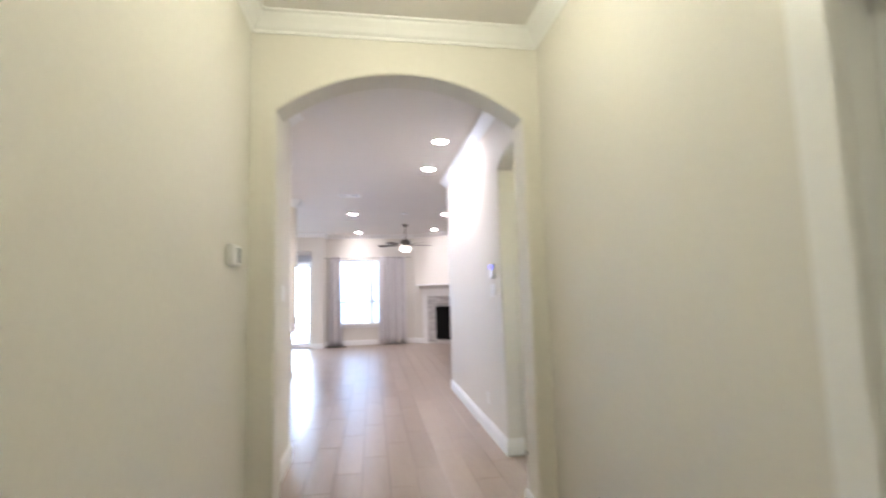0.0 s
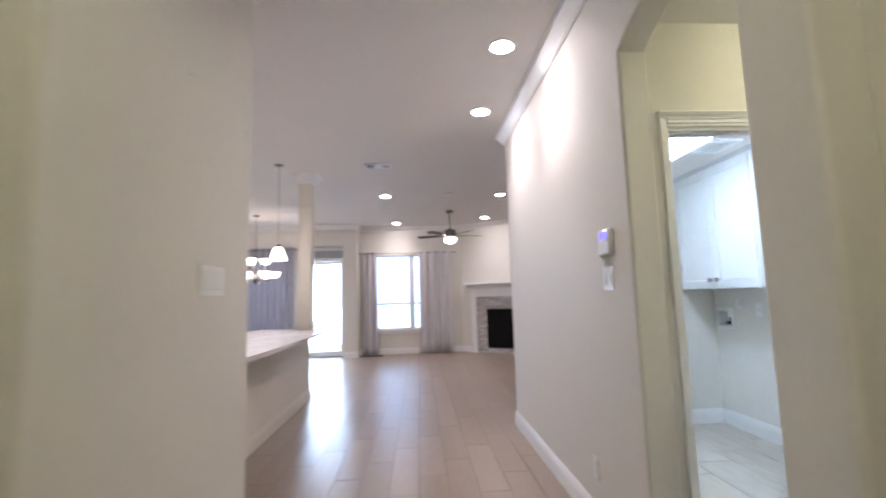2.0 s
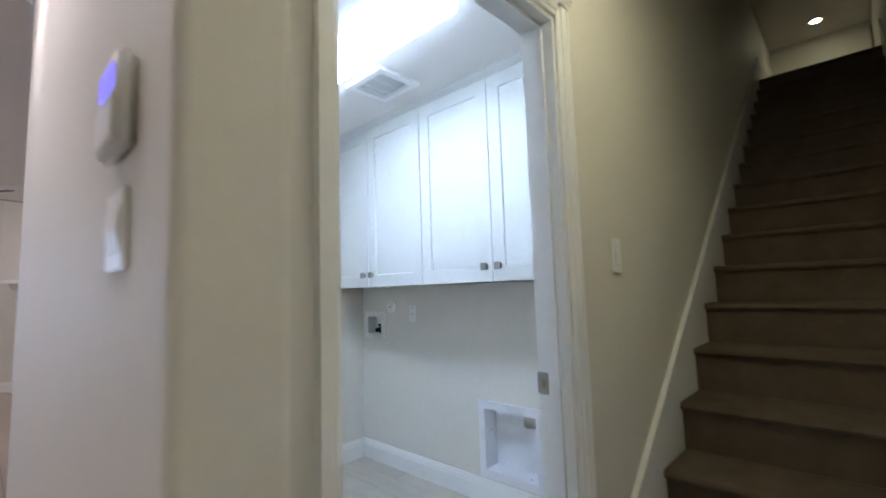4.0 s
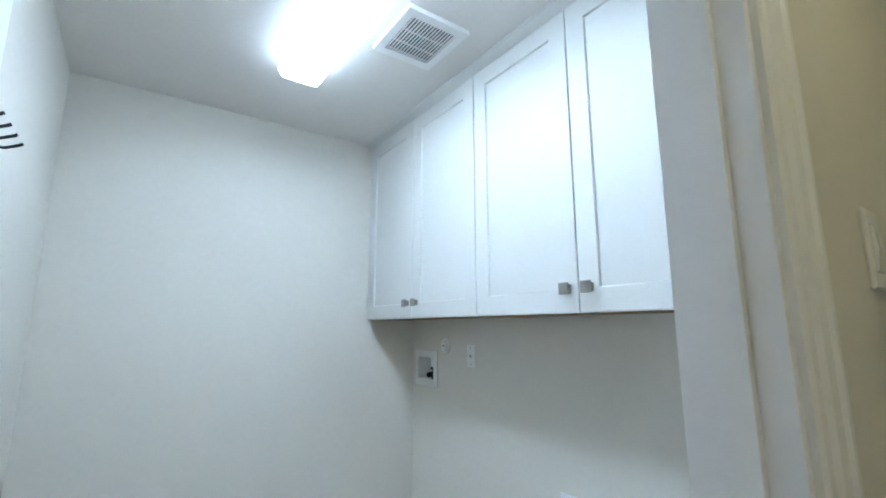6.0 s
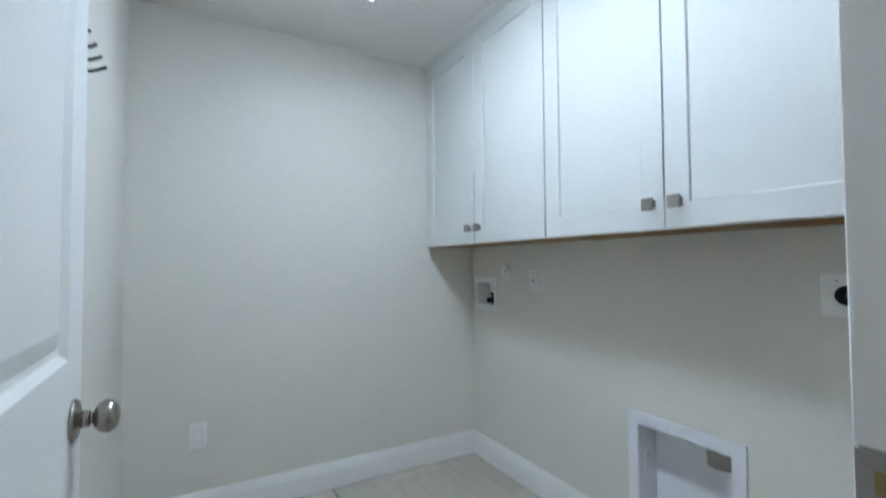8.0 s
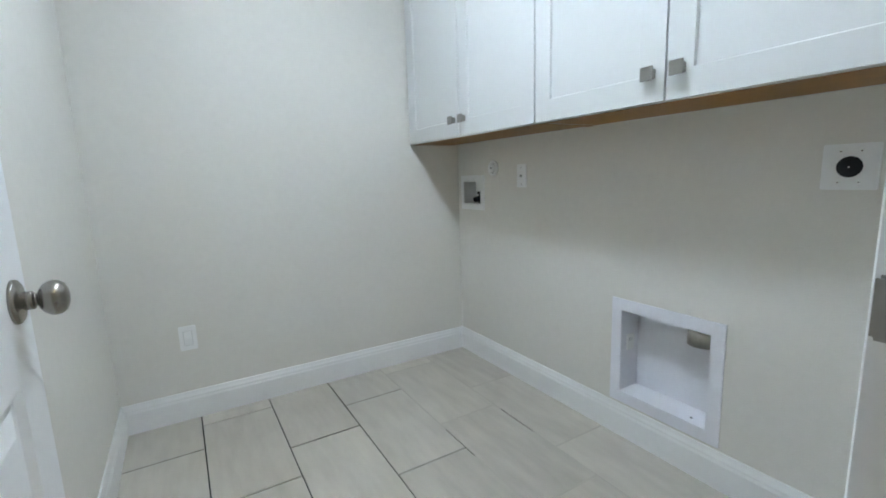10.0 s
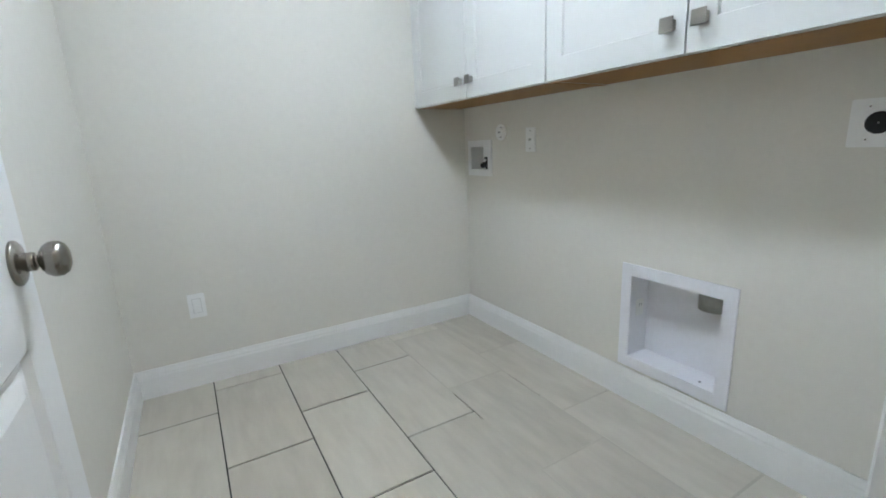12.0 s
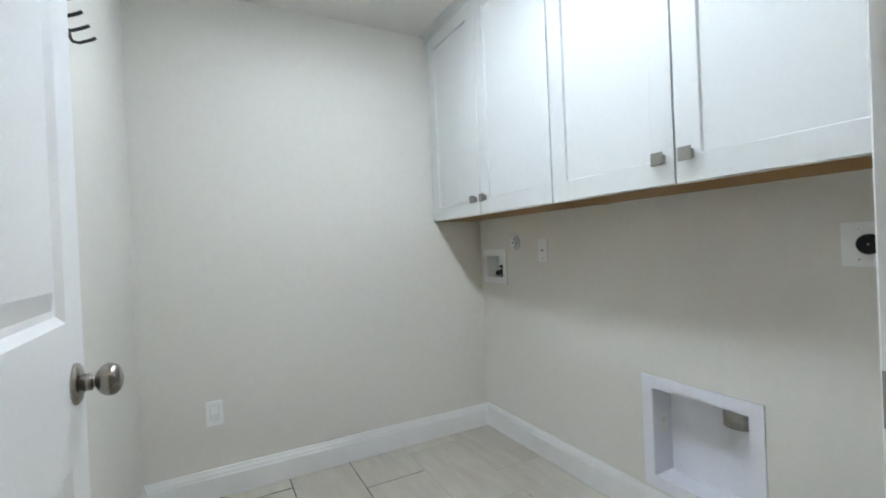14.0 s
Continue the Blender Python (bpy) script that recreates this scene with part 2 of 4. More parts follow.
def pierced(axis, a, b, u0, u1, z0, z1, holes):
    """A wall from a to b across an axis, with rectangular openings (u0, u1, z0, z1), as one welded mesh."""
    bm = bmesh.new()
    us = sorted({u0, u1} | {h[k] for h in holes for k in (0, 1)})
    zs = sorted({z0, z1} | {h[k] for h in holes for k in (2, 3)})
    made = {}

    def vert(i, k, side):
        if (i, k, side) not in made:
            w = (a, b)[side]
            made[i, k, side] = bm.verts.new((w, us[i], zs[k]) if axis == "x" else (us[i], w, zs[k]))
        return made[i, k, side]

    def full(i, k):
        if not (0 <= i < len(us) - 1 and 0 <= k < len(zs) - 1):
            return False
        mu, mz = (us[i] + us[i + 1]) / 2, (zs[k] + zs[k + 1]) / 2
        return not any(h[0] < mu < h[1] and h[2] < mz < h[3] for h in holes)
    for i in range(len(us) - 1):
        for k in range(len(zs) - 1):
            if not full(i, k):
                continue
            for side in (0, 1):
                bm.faces.new([vert(*p, side) for p in ((i, k), (i + 1, k), (i + 1, k + 1), (i, k + 1))])
            for di, dk, p, q in ((-1, 0, (i, k), (i, k + 1)), (1, 0, (i + 1, k), (i + 1, k + 1)), (0, -1, (i, k), (i + 1, k)), (0, 1, (i, k + 1), (i + 1, k + 1))):
                if not full(i + di, k + dk):
                    bm.faces.new((vert(*p, 0), vert(*q, 0), vert(*q, 1), vert(*p, 1)))
    return bm


def mesh_of(name, bm, mat, smooth=False):
    bmesh.ops.recalc_face_normals(bm, faces=bm.faces[:])
    me = bpy.data.meshes.new(name)
    bm.to_mesh(me)
    bm.free()
    me.materials.append(mat)
    if smooth:
        me.polygons.foreach_set("use_smooth", [True] * len(me.polygons))
    return me


def part(name, bm, mat, parent, label="", smooth=False):
    """One mesh under a thing or under a part."""
    ob = new(name, mesh_of(name, bm, mat, smooth))
    ob.parent = parent
    if parent is not None:
        if parent.parent is None:
            ob.matrix_parent_inverse = Matrix.Translation(-parent.location)
    if label:
        tagged(ob, label)
    return ob


def thing(name, at, label, category, group="", kind=""):
    """An empty at a thing's base, whose parts hang under it."""
    e = new(name)
    e.location = at
    e.empty_display_size = 0.05
    return tagged(e, label, category, group, kind)


def solid(name, bm, mat, label, category, group="", kind="", smooth=False):
    """A thing of one mesh."""
    return tagged(new(name, mesh_of(name, bm, mat, smooth)), label, category, group, kind)


def setting(name, bm, mat, label, category):
    return solid(name, bm, mat, label, category, kind="structure")


# ---- the plan ----
CH = 2.965            # ceiling of hall, kitchen and living room
LC = 2.378            # laundry ceiling
LX0, LX1, LY0, LY1 = 0.153, 1.975, 0.15, 2.334      # laundry room inside
DY = 0.045            # hall face of the laundry door's wall
DX0, DX1, DH = 0.246, 1.023, 2.061                   # laundry door opening
AX0, AX1, AY0, AY1 = -1.61, -0.157, -1.15, -0.955    # arch across the hall
FX0, FX1 = -1.75, -0.05                             # foyer side walls
SPRING, RISE = 2.402, 0.25
FARY = 8.50           # window wall
NOOKY = 8.10          # wall with the patio door
WESTX = -5.46
EASTX = 2.1
HWX, HWY = -1.78, 0.29                              # short hall wall and its end
SAY0, SAY1 = -0.846, -0.036                          # side arch to the stairs


def arch_curve(a, b, spring, rise, n=20):
    """Points of a segmental arch from a to b."""
    half = (b - a) / 2
    r = (half * half + rise * rise) / (2 * rise)
    top = math.asin(half / r)
    return [((a + b) / 2 - r * math.sin(top - 2 * top * k / n), spring + rise - r + r * math.cos(top - 2 * top * k / n)) for k in range(n + 1)]


def rounded(bm, pick, r=0.016):
    """Soft plaster corners: the picked edges (two ends each) become a quarter round."""
    bmesh.ops.recalc_face_normals(bm, faces=bm.faces[:])
    edges = [e for e in bm.edges if pick(e.verts[0].co, e.verts[1].co)]
    bmesh.ops.bevel(bm, geom=edges, offset=r, segments=5, profile=0.5, affect="EDGES")
    return bm


def on_arch(axis, a, b, top):
    """Picks the edges along an arched opening on both faces of its wall."""
    k, w = (0, 1) if axis == "y" else (1, 0)
    e = 1e-4

    def pick(p, q):
        return abs(p[w] - q[w]) < e and all(a - e <= c[k] <= b + e and c.z <= top + e for c in (p, q)) and (p - q).length > e
    return pick


# floors
setting("floor", boxes((WESTX - 0.15, EASTX + 1.5, -5.4, 8.9, -0.12, -0.006)), HGROUT, "grey-brown grout bed under the wood-look planks", "floor")
setting("floor_laundry", boxes((LX0 - 0.1, LX1 + 0.1, DY + 0.03, LY1 + 0.1, -0.1, -0.0045)), LGROUT, "dark grout bed under the laundry tiles", "floor")
# ceilings
setting("ceiling_main", boxes((WESTX - 0.1, AX1 + 0.3, -5.4, 2.7, CH, CH + 0.15), (WESTX - 0.1, EASTX + 0.1, 2.7, 8.9, CH, CH + 0.15)), CEIL, "warm grey painted ceiling with light texture", "ceiling")
setting("ceiling_laundry", boxes((LX0 - 0.1, LX1 + 0.1, LY0 - 0.06, LY1 + 0.1, LC, LC + 0.12)), CEIL, "grey painted laundry ceiling with light texture", "ceiling")
setting("ceiling_stairs", boxes((0.14, 1.22, -1.0, DY, 2.59, 2.85)), CEIL, "low painted ceiling in front of the stairs", "ceiling")
setting("ceiling_stairwell", boxes((0.14, 6.62, -1.0, DY, 4.06, 4.14)), CEIL, "high painted ceiling over the stairwell", "ceiling")
setting("wall_stairs_west", boxes((0.02, 0.14, -1.0, DY, CH, 4.1)), WALL, "painted wall above the hall arch", "wall")

# foyer walls, behind and beside the start of the walk
setting("wall_foyer_west", boxes((FX0 - 0.12, FX0, -5.2, AY0, 0, CH)), WALL, "greige painted foyer wall with fine texture", "wall")
setting("wall_foyer_east", pierced("x", FX1, FX1 + 0.12, -5.2, AY0, 0, CH, [(-3.83, -2.885, 0, 2.05)]), WALL, "greige painted foyer wall with a cased doorway", "wall")
setting("wall_foyer_south", boxes((FX0 - 0.12, FX1 + 0.12, -5.35, -5.2, 0, CH)), WALL, "greige painted wall at the entrance", "wall")
bm = bmesh.new()
prism(bm, [(FX0 - 0.12, 0), (FX0 - 0.12, CH), (0.0, CH), (0.0, 0), (AX1, 0)] + [(x, z) for x, z in arch_curve(AX0, AX1, SPRING, RISE)][::-1] + [(AX0, 0)], "y", AY0, AY1)
rounded(bm, on_arch("y", AX0, AX1, SPRING + RISE))
setting("wall_arch_hall", bm, WALL, "greige wall pierced by a wide segmental arch", "wall")
# hall west wall and its return to the kitchen
bm = boxes((HWX - 0.14, HWX, AY1, HWY, 0, CH))
rounded(bm, lambda p, q: all(abs(c.x - HWX) < 1e-4 and abs(c.y - HWY) < 1e-4 for c in (p, q)), 0.012)
setting("wall_hall_west", bm, WALL, "short greige hall wall with a light switch", "wall")
setting("wall_kitchen_south", boxes((WESTX, HWX - 0.14, HWY - 0.14, HWY, 0, CH)), WALL, "greige kitchen wall", "wall")
setting("wall_west", pierced("x", WESTX - 0.14, WESTX, HWY - 0.14, NOOKY + 0.56, 0, CH, [(7.05, 7.95, 1.42, 2.15)]), WALL, "greige wall with a high window", "wall")
# hall east wall: side arch, then the keypad wall to its corner
bm = bmesh.new()
prism(bm, [(SAY1, 0), (2.57, 0), (2.57, CH), (AY1, CH), (AY1, 0), (SAY0, 0)] + arch_curve(SAY0, SAY1, 2.393, 0.105), "x", 0.0, 0.14)
rounded(bm, on_arch("x", SAY0, SAY1, 2.393 + 0.105))
rounded(bm, lambda p, q: all(abs(c.x) < 1e-4 and abs(c.y - 2.57) < 1e-4 for c in (p, q)), 0.012)
setting("wall_hall_east", bm, WALL, "greige hall wall with an arch towards the stairs", "wall")
setting("wall_stairs_south", boxes((0.14, 6.6, -1.0, SAY0 - 0.02, 0, 4.1)), WALL, "greige wall beside the carpeted stairs", "wall")
setting("wall_stairs_end", boxes((6.5, 6.62, SAY0, DY, 0, 4.1)), WALL, "plain wall at the top of the stairs", "wall")
# wall with the laundry door
setting("wall_laundry_south", pierced("y", DY, LY0, 0.14, 6.6, 0, 4.1, [(DX0, DX1, 0, DH)]), WALL, "greige wall with the laundry doorway", "wall")
setting("wall_laundry_north", boxes((0.14, EASTX, LY1, 2.57, 0, CH)), WALL, "pale greige painted laundry wall", "wall")
setting("wall_laundry_west", boxes((0.14, LX0, LY0, LY1, 0, CH)), WALL, "pale greige painted laundry wall behind the door", "wall")
# laundry east wall, with holes for the washer box and the dryer box
WB = (2.10, 2.268, 0.933, 1.065)
DB = (0.782, 1.14, 0.19, 0.542)
setting("wall_laundry_east", pierced("x", LX1, LX1 + 0.15, LY0, LY1, 0, LC, [WB, DB]), WALL, "pale greige painted laundry wall under white cabinets", "wall")
# far walls of the living room and nook
WX0, WX1, WZ0, WZ1 = -1.95, -0.90, 0.56, 2.28
setting("wall_north", pierced("y", FARY, FARY + 0.16, -2.33, 0.2, 0, CH, [(WX0, WX1, WZ0, WZ1)]), WALL, "greige living room wall around the window", "wall")
setting("wall_nook", pierced("y", NOOKY, NOOKY + 0.56, WESTX, -2.33, 0, CH, [(-5.05, -3.85, 0.5, 2.4), (-3.62, -2.64, 0, 2.5)]), WALL, "greige nook wall with the patio door recess", "wall")
DGX, DGY, DUX, DUY = 0.06, 8.50, 0.82, -0.572
bm = bmesh.new()
prism(bm, [(DGX, DGY), (DGX + 2.5 * DUX, DGY + 2.5 * DUY), (DGX + 2.5 * DUX + 0.2, DGY + 2.5 * DUY + 0.1), (DGX + 0.4, DGY + 0.4), (DGX, DGY + 0.1)], "z", 0, CH)
setting("wall_chimney", bm, WALL, "greige wall set across the corner behind the fireplace", "wall")
setting("wall_east", boxes((EASTX, EASTX + 0.14, 2.45, DGY + 2.5 * DUY + 0.1, 0, CH)), WALL, "greige living room wall", "wall")
# unseen slabs above and around, added to keep the daylight out except at the openings
setting("roof", boxes((WESTX - 0.2, 6.8, -5.5, 9.0, 4.2, 4.3)), OUTWALL, "unseen slab added over the house to block daylight", "roof")
setting("wall_unseen_east", boxes((6.62, 6.75, -5.4, 9.0, 0, 4.2)), OUTWALL, "unseen slab added to block daylight from the east", "wall")
setting("wall_unseen_upper", boxes((WESTX - 0.2, 6.7, 8.85, 9.0, CH + 0.1, 4.2), (WESTX - 0.2, 6.7, -5.5, -5.36, 0, 4.2), (WESTX - 0.2, WESTX - 0.1, -5.4, 9.0, CH + 0.1, 4.2), (EASTX + 0.15, 6.7, 8.85, 9.0, 0, CH + 0.1), (WESTX - 0.2, WESTX - 0.1, -5.4, 0.25, 0, CH + 0.1)), OUTWALL, "unseen slabs added to close the house against daylight", "wall")
# outside: plain ground, and a backdrop that glows in place of daylight
setting("ground", boxes((-300, 300, -300, 300, -0.4, -0.15)), GROUND, "flat dull ground around the house", "ground")
setting("backdrop", boxes((-14, 8, 12.6, 12.7, -0.15, 6), (-10.2, -10.1, 2, 12.6, -0.15, 6)), OUTSIDE, "glowing panels standing in for bright daylight outside the windows", "backdrop")

# ---- trim ----
BASE = [(0, 0), (0.016, 0), (0.016, 0.095), (0.013, 0.105), (0.013, 0.112), (0.009, 0.122), (0.006, 0.135), (0, 0.135)]
CROWN = [(0, 0), (0.012, 0.0), (0.014, 0.018), (0.03, 0.032), (0.05, 0.062), (0.075, 0.092), (0.082, 0.104), (0.1, 0.108), (0.1, 0.122), (0, 0.122)]


def baseboard(path, label="white painted baseboard with a moulded top"):
    setting("baseboard", sweep(bmesh.new(), BASE, path), TRIM, label, "baseboard")


def crown(path, top=CH):
    setting("trim_crown", sweep(bmesh.new(), [(o * 0.88, top - 0.1083 + h * 0.88) for o, h in CROWN], path), TRIM, "white crown moulding under the ceiling", "crown moulding")


DGE = (DGX + 2.5 * DUX, DGY + 2.5 * DUY)
baseboard([(LX1, LY0 + 0.001), (LX1, LY1), (LX0, LY1), (LX0, LY0 + 0.02)], "white laundry baseboard with a moulded top edge")
baseboard([(0.14, SAY1), (0.0, SAY1), (0.0, 2.57), (EASTX, 2.57)])
baseboard([(FX1, -2.785), (FX1, AY0), (AX1, AY0), (AX1, AY1), (0.13, AY1)])
baseboard([(WESTX, HWY), (HWX, HWY), (HWX, AY1), (AX0, AY1), (AX0, AY0), (FX0, AY0), (FX0, -5.2)])
baseboard([(DGX + 0.27 * DUX, DGY + 0.27 * DUY), (DGX, DGY), (-2.33, FARY), (-2.33, NOOKY), (-2.64, NOOKY), (-2.64, 8.42)])
baseboard([(-3.62, NOOKY), (WESTX, NOOKY), (WESTX, HWY)])
crown([(FX0, -5.2), (FX1, -5.2), (FX1, AY0), (FX0, AY0), (FX0, -5.2)])
crown([(HWX - 0.14, HWY), (HWX, HWY), (HWX, AY1), (0.0, AY1), (0.0, 2.57), (EASTX, 2.57), (EASTX, DGE[1]), DGE, (DGX, DGY), (-2.33, FARY), (-2.33, NOOKY), (WESTX, NOOKY), (WESTX, HWY), (HWX - 0.14, HWY)])


def door_trim():
    """White jambs, stops and casings of the laundry doorway."""
    t = thing("door_frame", (DX0, DY, 0), "white painted door frame with moulded casing and cap", "door frame", kind="structure")
    j = 0.018
    part("jamb", boxes((DX0, DX0 + j, DY, LY0, 0, DH)), TRIM, t)
    part("jamb", boxes((DX1 - j + 0.004, DX1 + 0.004, DY, LY0, 0, DH)), TRIM, t)
    part("head_jamb", boxes((DX0 + j, DX1 - j + 0.004, DY, LY0, DH - j, DH)), TRIM, t)
    s0, s1 = DY + 0.032, LY0 - 0.038
    part("door_stop", boxes((DX0 + j, DX0 + j + 0.011, s0, s1, 0, DH - j)), TRIM, t)
    part("door_stop", boxes((DX1 - j - 0.007, DX1 - j + 0.004, s0, s1, 0, DH - j)), TRIM, t)
    part("door_stop", boxes((DX0 + j + 0.011, DX1 - j - 0.007, s0, s1, DH - j - 0.011, DH - j)), TRIM, t)
    prof = [(0.0, 0.0), (0.008, 0.0), (0.011, 0.008), (0.011, 0.03), (0.016, 0.038), (0.016, 0.07), (0.02, 0.075), (0.02, 0.088), (0.0, 0.088)]
    prof = [(o, w * 0.68) for o, w in prof]
    for side, face, sgn in (("hall", DY, -1), ("room", LY0, 1)):
        for x, d in ((DX0 + 0.006, -1), (DX1 - 0.002, 1)):
            bm = bmesh.new()
            k = 0.62 if side == "hall" and d < 0 else 1.0      # ripped narrow beside the hall wall
            prism(bm, [(x + d * k * w, face + sgn * o) for o, w in prof], "z", 0, DH + 0.0375)
            part("casing", bm, TRIM, t)
        bm = bmesh.new()
        prism(bm, [(face + sgn * o, DH - 0.004 + w * 0.7) for o, w in prof], "x", DX0 + 0.006, DX1 - 0.002)
        part("casing", bm, TRIM, t)
        if side == "hall":
            cap = [(0, 0.038), (0.022, 0.038), (0.024, 0.045), (0.029, 0.052), (0.03, 0.058), (0.034, 0.06), (0.034, 0.069), (0, 0.069)]
            bm = bmesh.new()
            prism(bm, [(face - o, DH + w) for o, w in cap], "x", DX0 - 0.038, DX1 + 0.066)
            part("cap_moulding", bm, TRIM, t)
    # strike plate on the latch jamb
    bm = soft_box(DX1 - j - 0.0005, DX1 - j + 0.006, LY0 - 0.034, LY0 + 0.004, 0.938, 1.0, 0.0035)
    p = part("strike_plate", bm, PEWTER, t, "satin nickel strike plate")
    part("latch_hole", boxes((DX1 - j - 0.0012, DX1 - j + 0.004, LY0 - 0.025, LY0 - 0.012, 0.956, 0.98)), BRASS, p)


door_trim()


# ---- laundry door, standing open ----
def laundry_door():
    t = thing("laundry_door", (DX0 + 0.02, LY0, 0.01), "white moulded two-panel door standing open against the wall", "door")
    w, h, th = 0.765, 2.02, 0.035
    x1 = 0.0
    bm = bmesh.new()
    steps = ((0.012, 0.009), (0.022, 0.010), (0.05, 0.002))
    pan = [(0.10, w - 0.10, 0.22, 0.815), (0.10, w - 0.10, 1.03, h - 0.12)]
    panelled(bm, 0, w, 0, h, pan, steps, lambda u, v, s: (x1 + s, u, v))
    panelled(bm, 0, w, 0, h, pan, steps, lambda u, v, s: (x1 - th - s, u, v))
    for a, b in (((0, 0), (w, 0)), ((w, 0), (w, h)), ((w, h), (0, h)), ((0, h), (0, 0))):
        bm.faces.new([bm.verts.new(p) for p in ((x1, *a), (x1, *b), (x1 - th, *b), (x1 - th, *a))])
    turn = Matrix.Translation((DX0 + 0.018, LY0 + 0.012, 0.012)) @ Matrix.Rotation(radians(0.6), 4, "Z")
    bmesh.ops.transform(bm, matrix=turn, verts=bm.verts[:])
    bmesh.ops.remove_doubles(bm, verts=bm.verts[:], dist=0.0004)
    part("slab", bm, DOOR, t)
    for side in (1, -1):
        m = turn @ Matrix.Translation((0 if side > 0 else -th, w - 0.064, 0.93)) @ Matrix.Rotation(radians(90 * side), 4, "Y")
        k = part("knob", lathe(bmesh.new(), [(0.0135, 0.008), (0.0135, 0.021), (0.0125, 0.0225), (0.0095, 0.023), (0.0095, 0.027), (0.0155, 0.0285), (0.0215, 0.033), (0.0255, 0.040), (0.0262, 0.045), (0.0252, 0.051), (0.021, 0.057), (0.013, 0.0605), (0.004, 0.062)], m, 28), NICKEL, t, "brushed nickel door knob", True)
        part("rose", lathe(bmesh.new(), [(0.0325, 0.0), (0.0325, 0.0035), (0.0315, 0.005), (0.027, 0.008), (0.018, 0.0095), (0.014, 0.0115)], m, 28), NICKEL, k, "", True)
    for z in (0.25, 1.02, 1.82):
        bm = lathe(bmesh.new(), [(0.007, -0.05), (0.007, 0.05)], Matrix.Translation((DX0 + 0.03, LY0 + 0.007, z)), 10)
        part("hinge", bm, NICKEL, t)


laundry_door()


# ---- wall cabinets ----
CX, CZ0, CZ1 = 1.648, 1.281, 2.35
def wall_cabinet(ya, yb):
    """A two-door wall cabinet between ya and yb."""
    t = thing("wall_cabinet", (LX1, (ya + yb) / 2, CZ0), "white shaker wall cabinet with two doors and square knobs", "cabinet", "laundry wall cabinets")
    bx = CX + 0.021
    bm = boxes((bx, LX1 - 0.001, ya, ya + 0.018, CZ0 + 0.002, CZ1), (bx, LX1 - 0.001, yb - 0.018, yb, CZ0 + 0.002, CZ1),
               (bx, LX1 - 0.001, ya + 0.018, yb - 0.018, CZ1 - 0.05, CZ1), (bx, bx + 0.019, ya + 0.018, yb - 0.018, CZ0 + 0.002, CZ0 + 0.04),
               (LX1 - 0.02, LX1 - 0.001, ya + 0.018, yb - 0.018, CZ0 + 0.002, CZ1 - 0.05))
    part("carcass", bm, CABINET, t)
    part("bottom_panel", boxes((bx + 0.019, LX1 - 0.02, ya + 0.018, yb - 0.018, CZ0 + 0.003, CZ0 + 0.02)), TAN, t, "bare tan plywood underside")
    part("bottom_edge", boxes((bx + 0.0005, LX1 - 0.021, ya + 0.0005, ya + 0.0175, CZ0, CZ0 + 0.0016), (bx + 0.0005, LX1 - 0.021, yb - 0.0175, yb - 0.0005, CZ0, CZ0 + 0.0016), (bx + 0.0005, bx + 0.0185, ya + 0.018, yb - 0.018, CZ0, CZ0 + 0.0016)), TAN, t, "bare tan plywood edges")
    mid = (ya + yb) / 2
    for a, b, knob_y in ((ya + 0.003, mid - 0.003, mid - 0.044), (mid + 0.003, yb - 0.003, mid + 0.042)):
        bm = bmesh.new()
        z0, z1, th = CZ0 + 0.004, 2.352, 0.02
        rail = 0.072
        panelled(bm, a, b, z0, z1, [(a + rail, b - rail, z0 + rail, z1 - rail)], ((0.0015, 0.001), (0.004, 0.008)), lambda u, v, s: (CX - s, u, v))
        quad_box(bm, CX + 0.0115, CX + th, a, b, z0, z1)
        for p, q in (((a, z0), (b, z0)), ((b, z0), (b, z1)), ((b, z1), (a, z1)), ((a, z1), (a, z0))):
            bm.faces.new([bm.verts.new(v) for v in ((CX, *p), (CX, *q), (CX + 0.012, *q), (CX + 0.012, *p))])
        d = part("door", bm, CABINET, t)
        kb = boxes((CX - 0.021, CX, knob_y - 0.013, knob_y + 0.013, CZ0 + 0.067, CZ0 + 0.093))
        quad_box(kb, CX - 0.027, CX - 0.0212, knob_y - 0.019, knob_y + 0.019, CZ0 + 0.061, CZ0 + 0.099)
        bmesh.ops.bevel(kb, geom=kb.edges[:], offset=0.0012, segments=1, affect="EDGES")
        part("knob", kb, PEWTER, d, "square satin pewter knob")


CYA, CYB, CYC = 0.27, 1.30, 2.331
wall_cabinet(CYA, CYB - 0.001)
wall_cabinet(CYB + 0.001, CYC)
solid("filler_strip", boxes((CX + 0.02, LX1 - 0.002, LY0 + 0.022, CYA - 0.001, CZ0, CZ1)), CABINET, "white filler strip between cabinet and wall", "filler strip")
bm = sweep(bmesh.new(), [(0, 2.3535), (0.013, 2.3535), (0.018, 2.356), (0.03, 2.360), (0.046, 2.3675), (0.05, 2.371), (0.058, 2.372), (0.058, 2.3772), (0, 2.3772)], [(CX + 0.012, LY0 + 0.003), (CX + 0.012, LY1 - 0.002)])
setting("trim_cabinet_crown", bm, CABINET, "white crown strip above the laundry cabinets", "crown moulding")


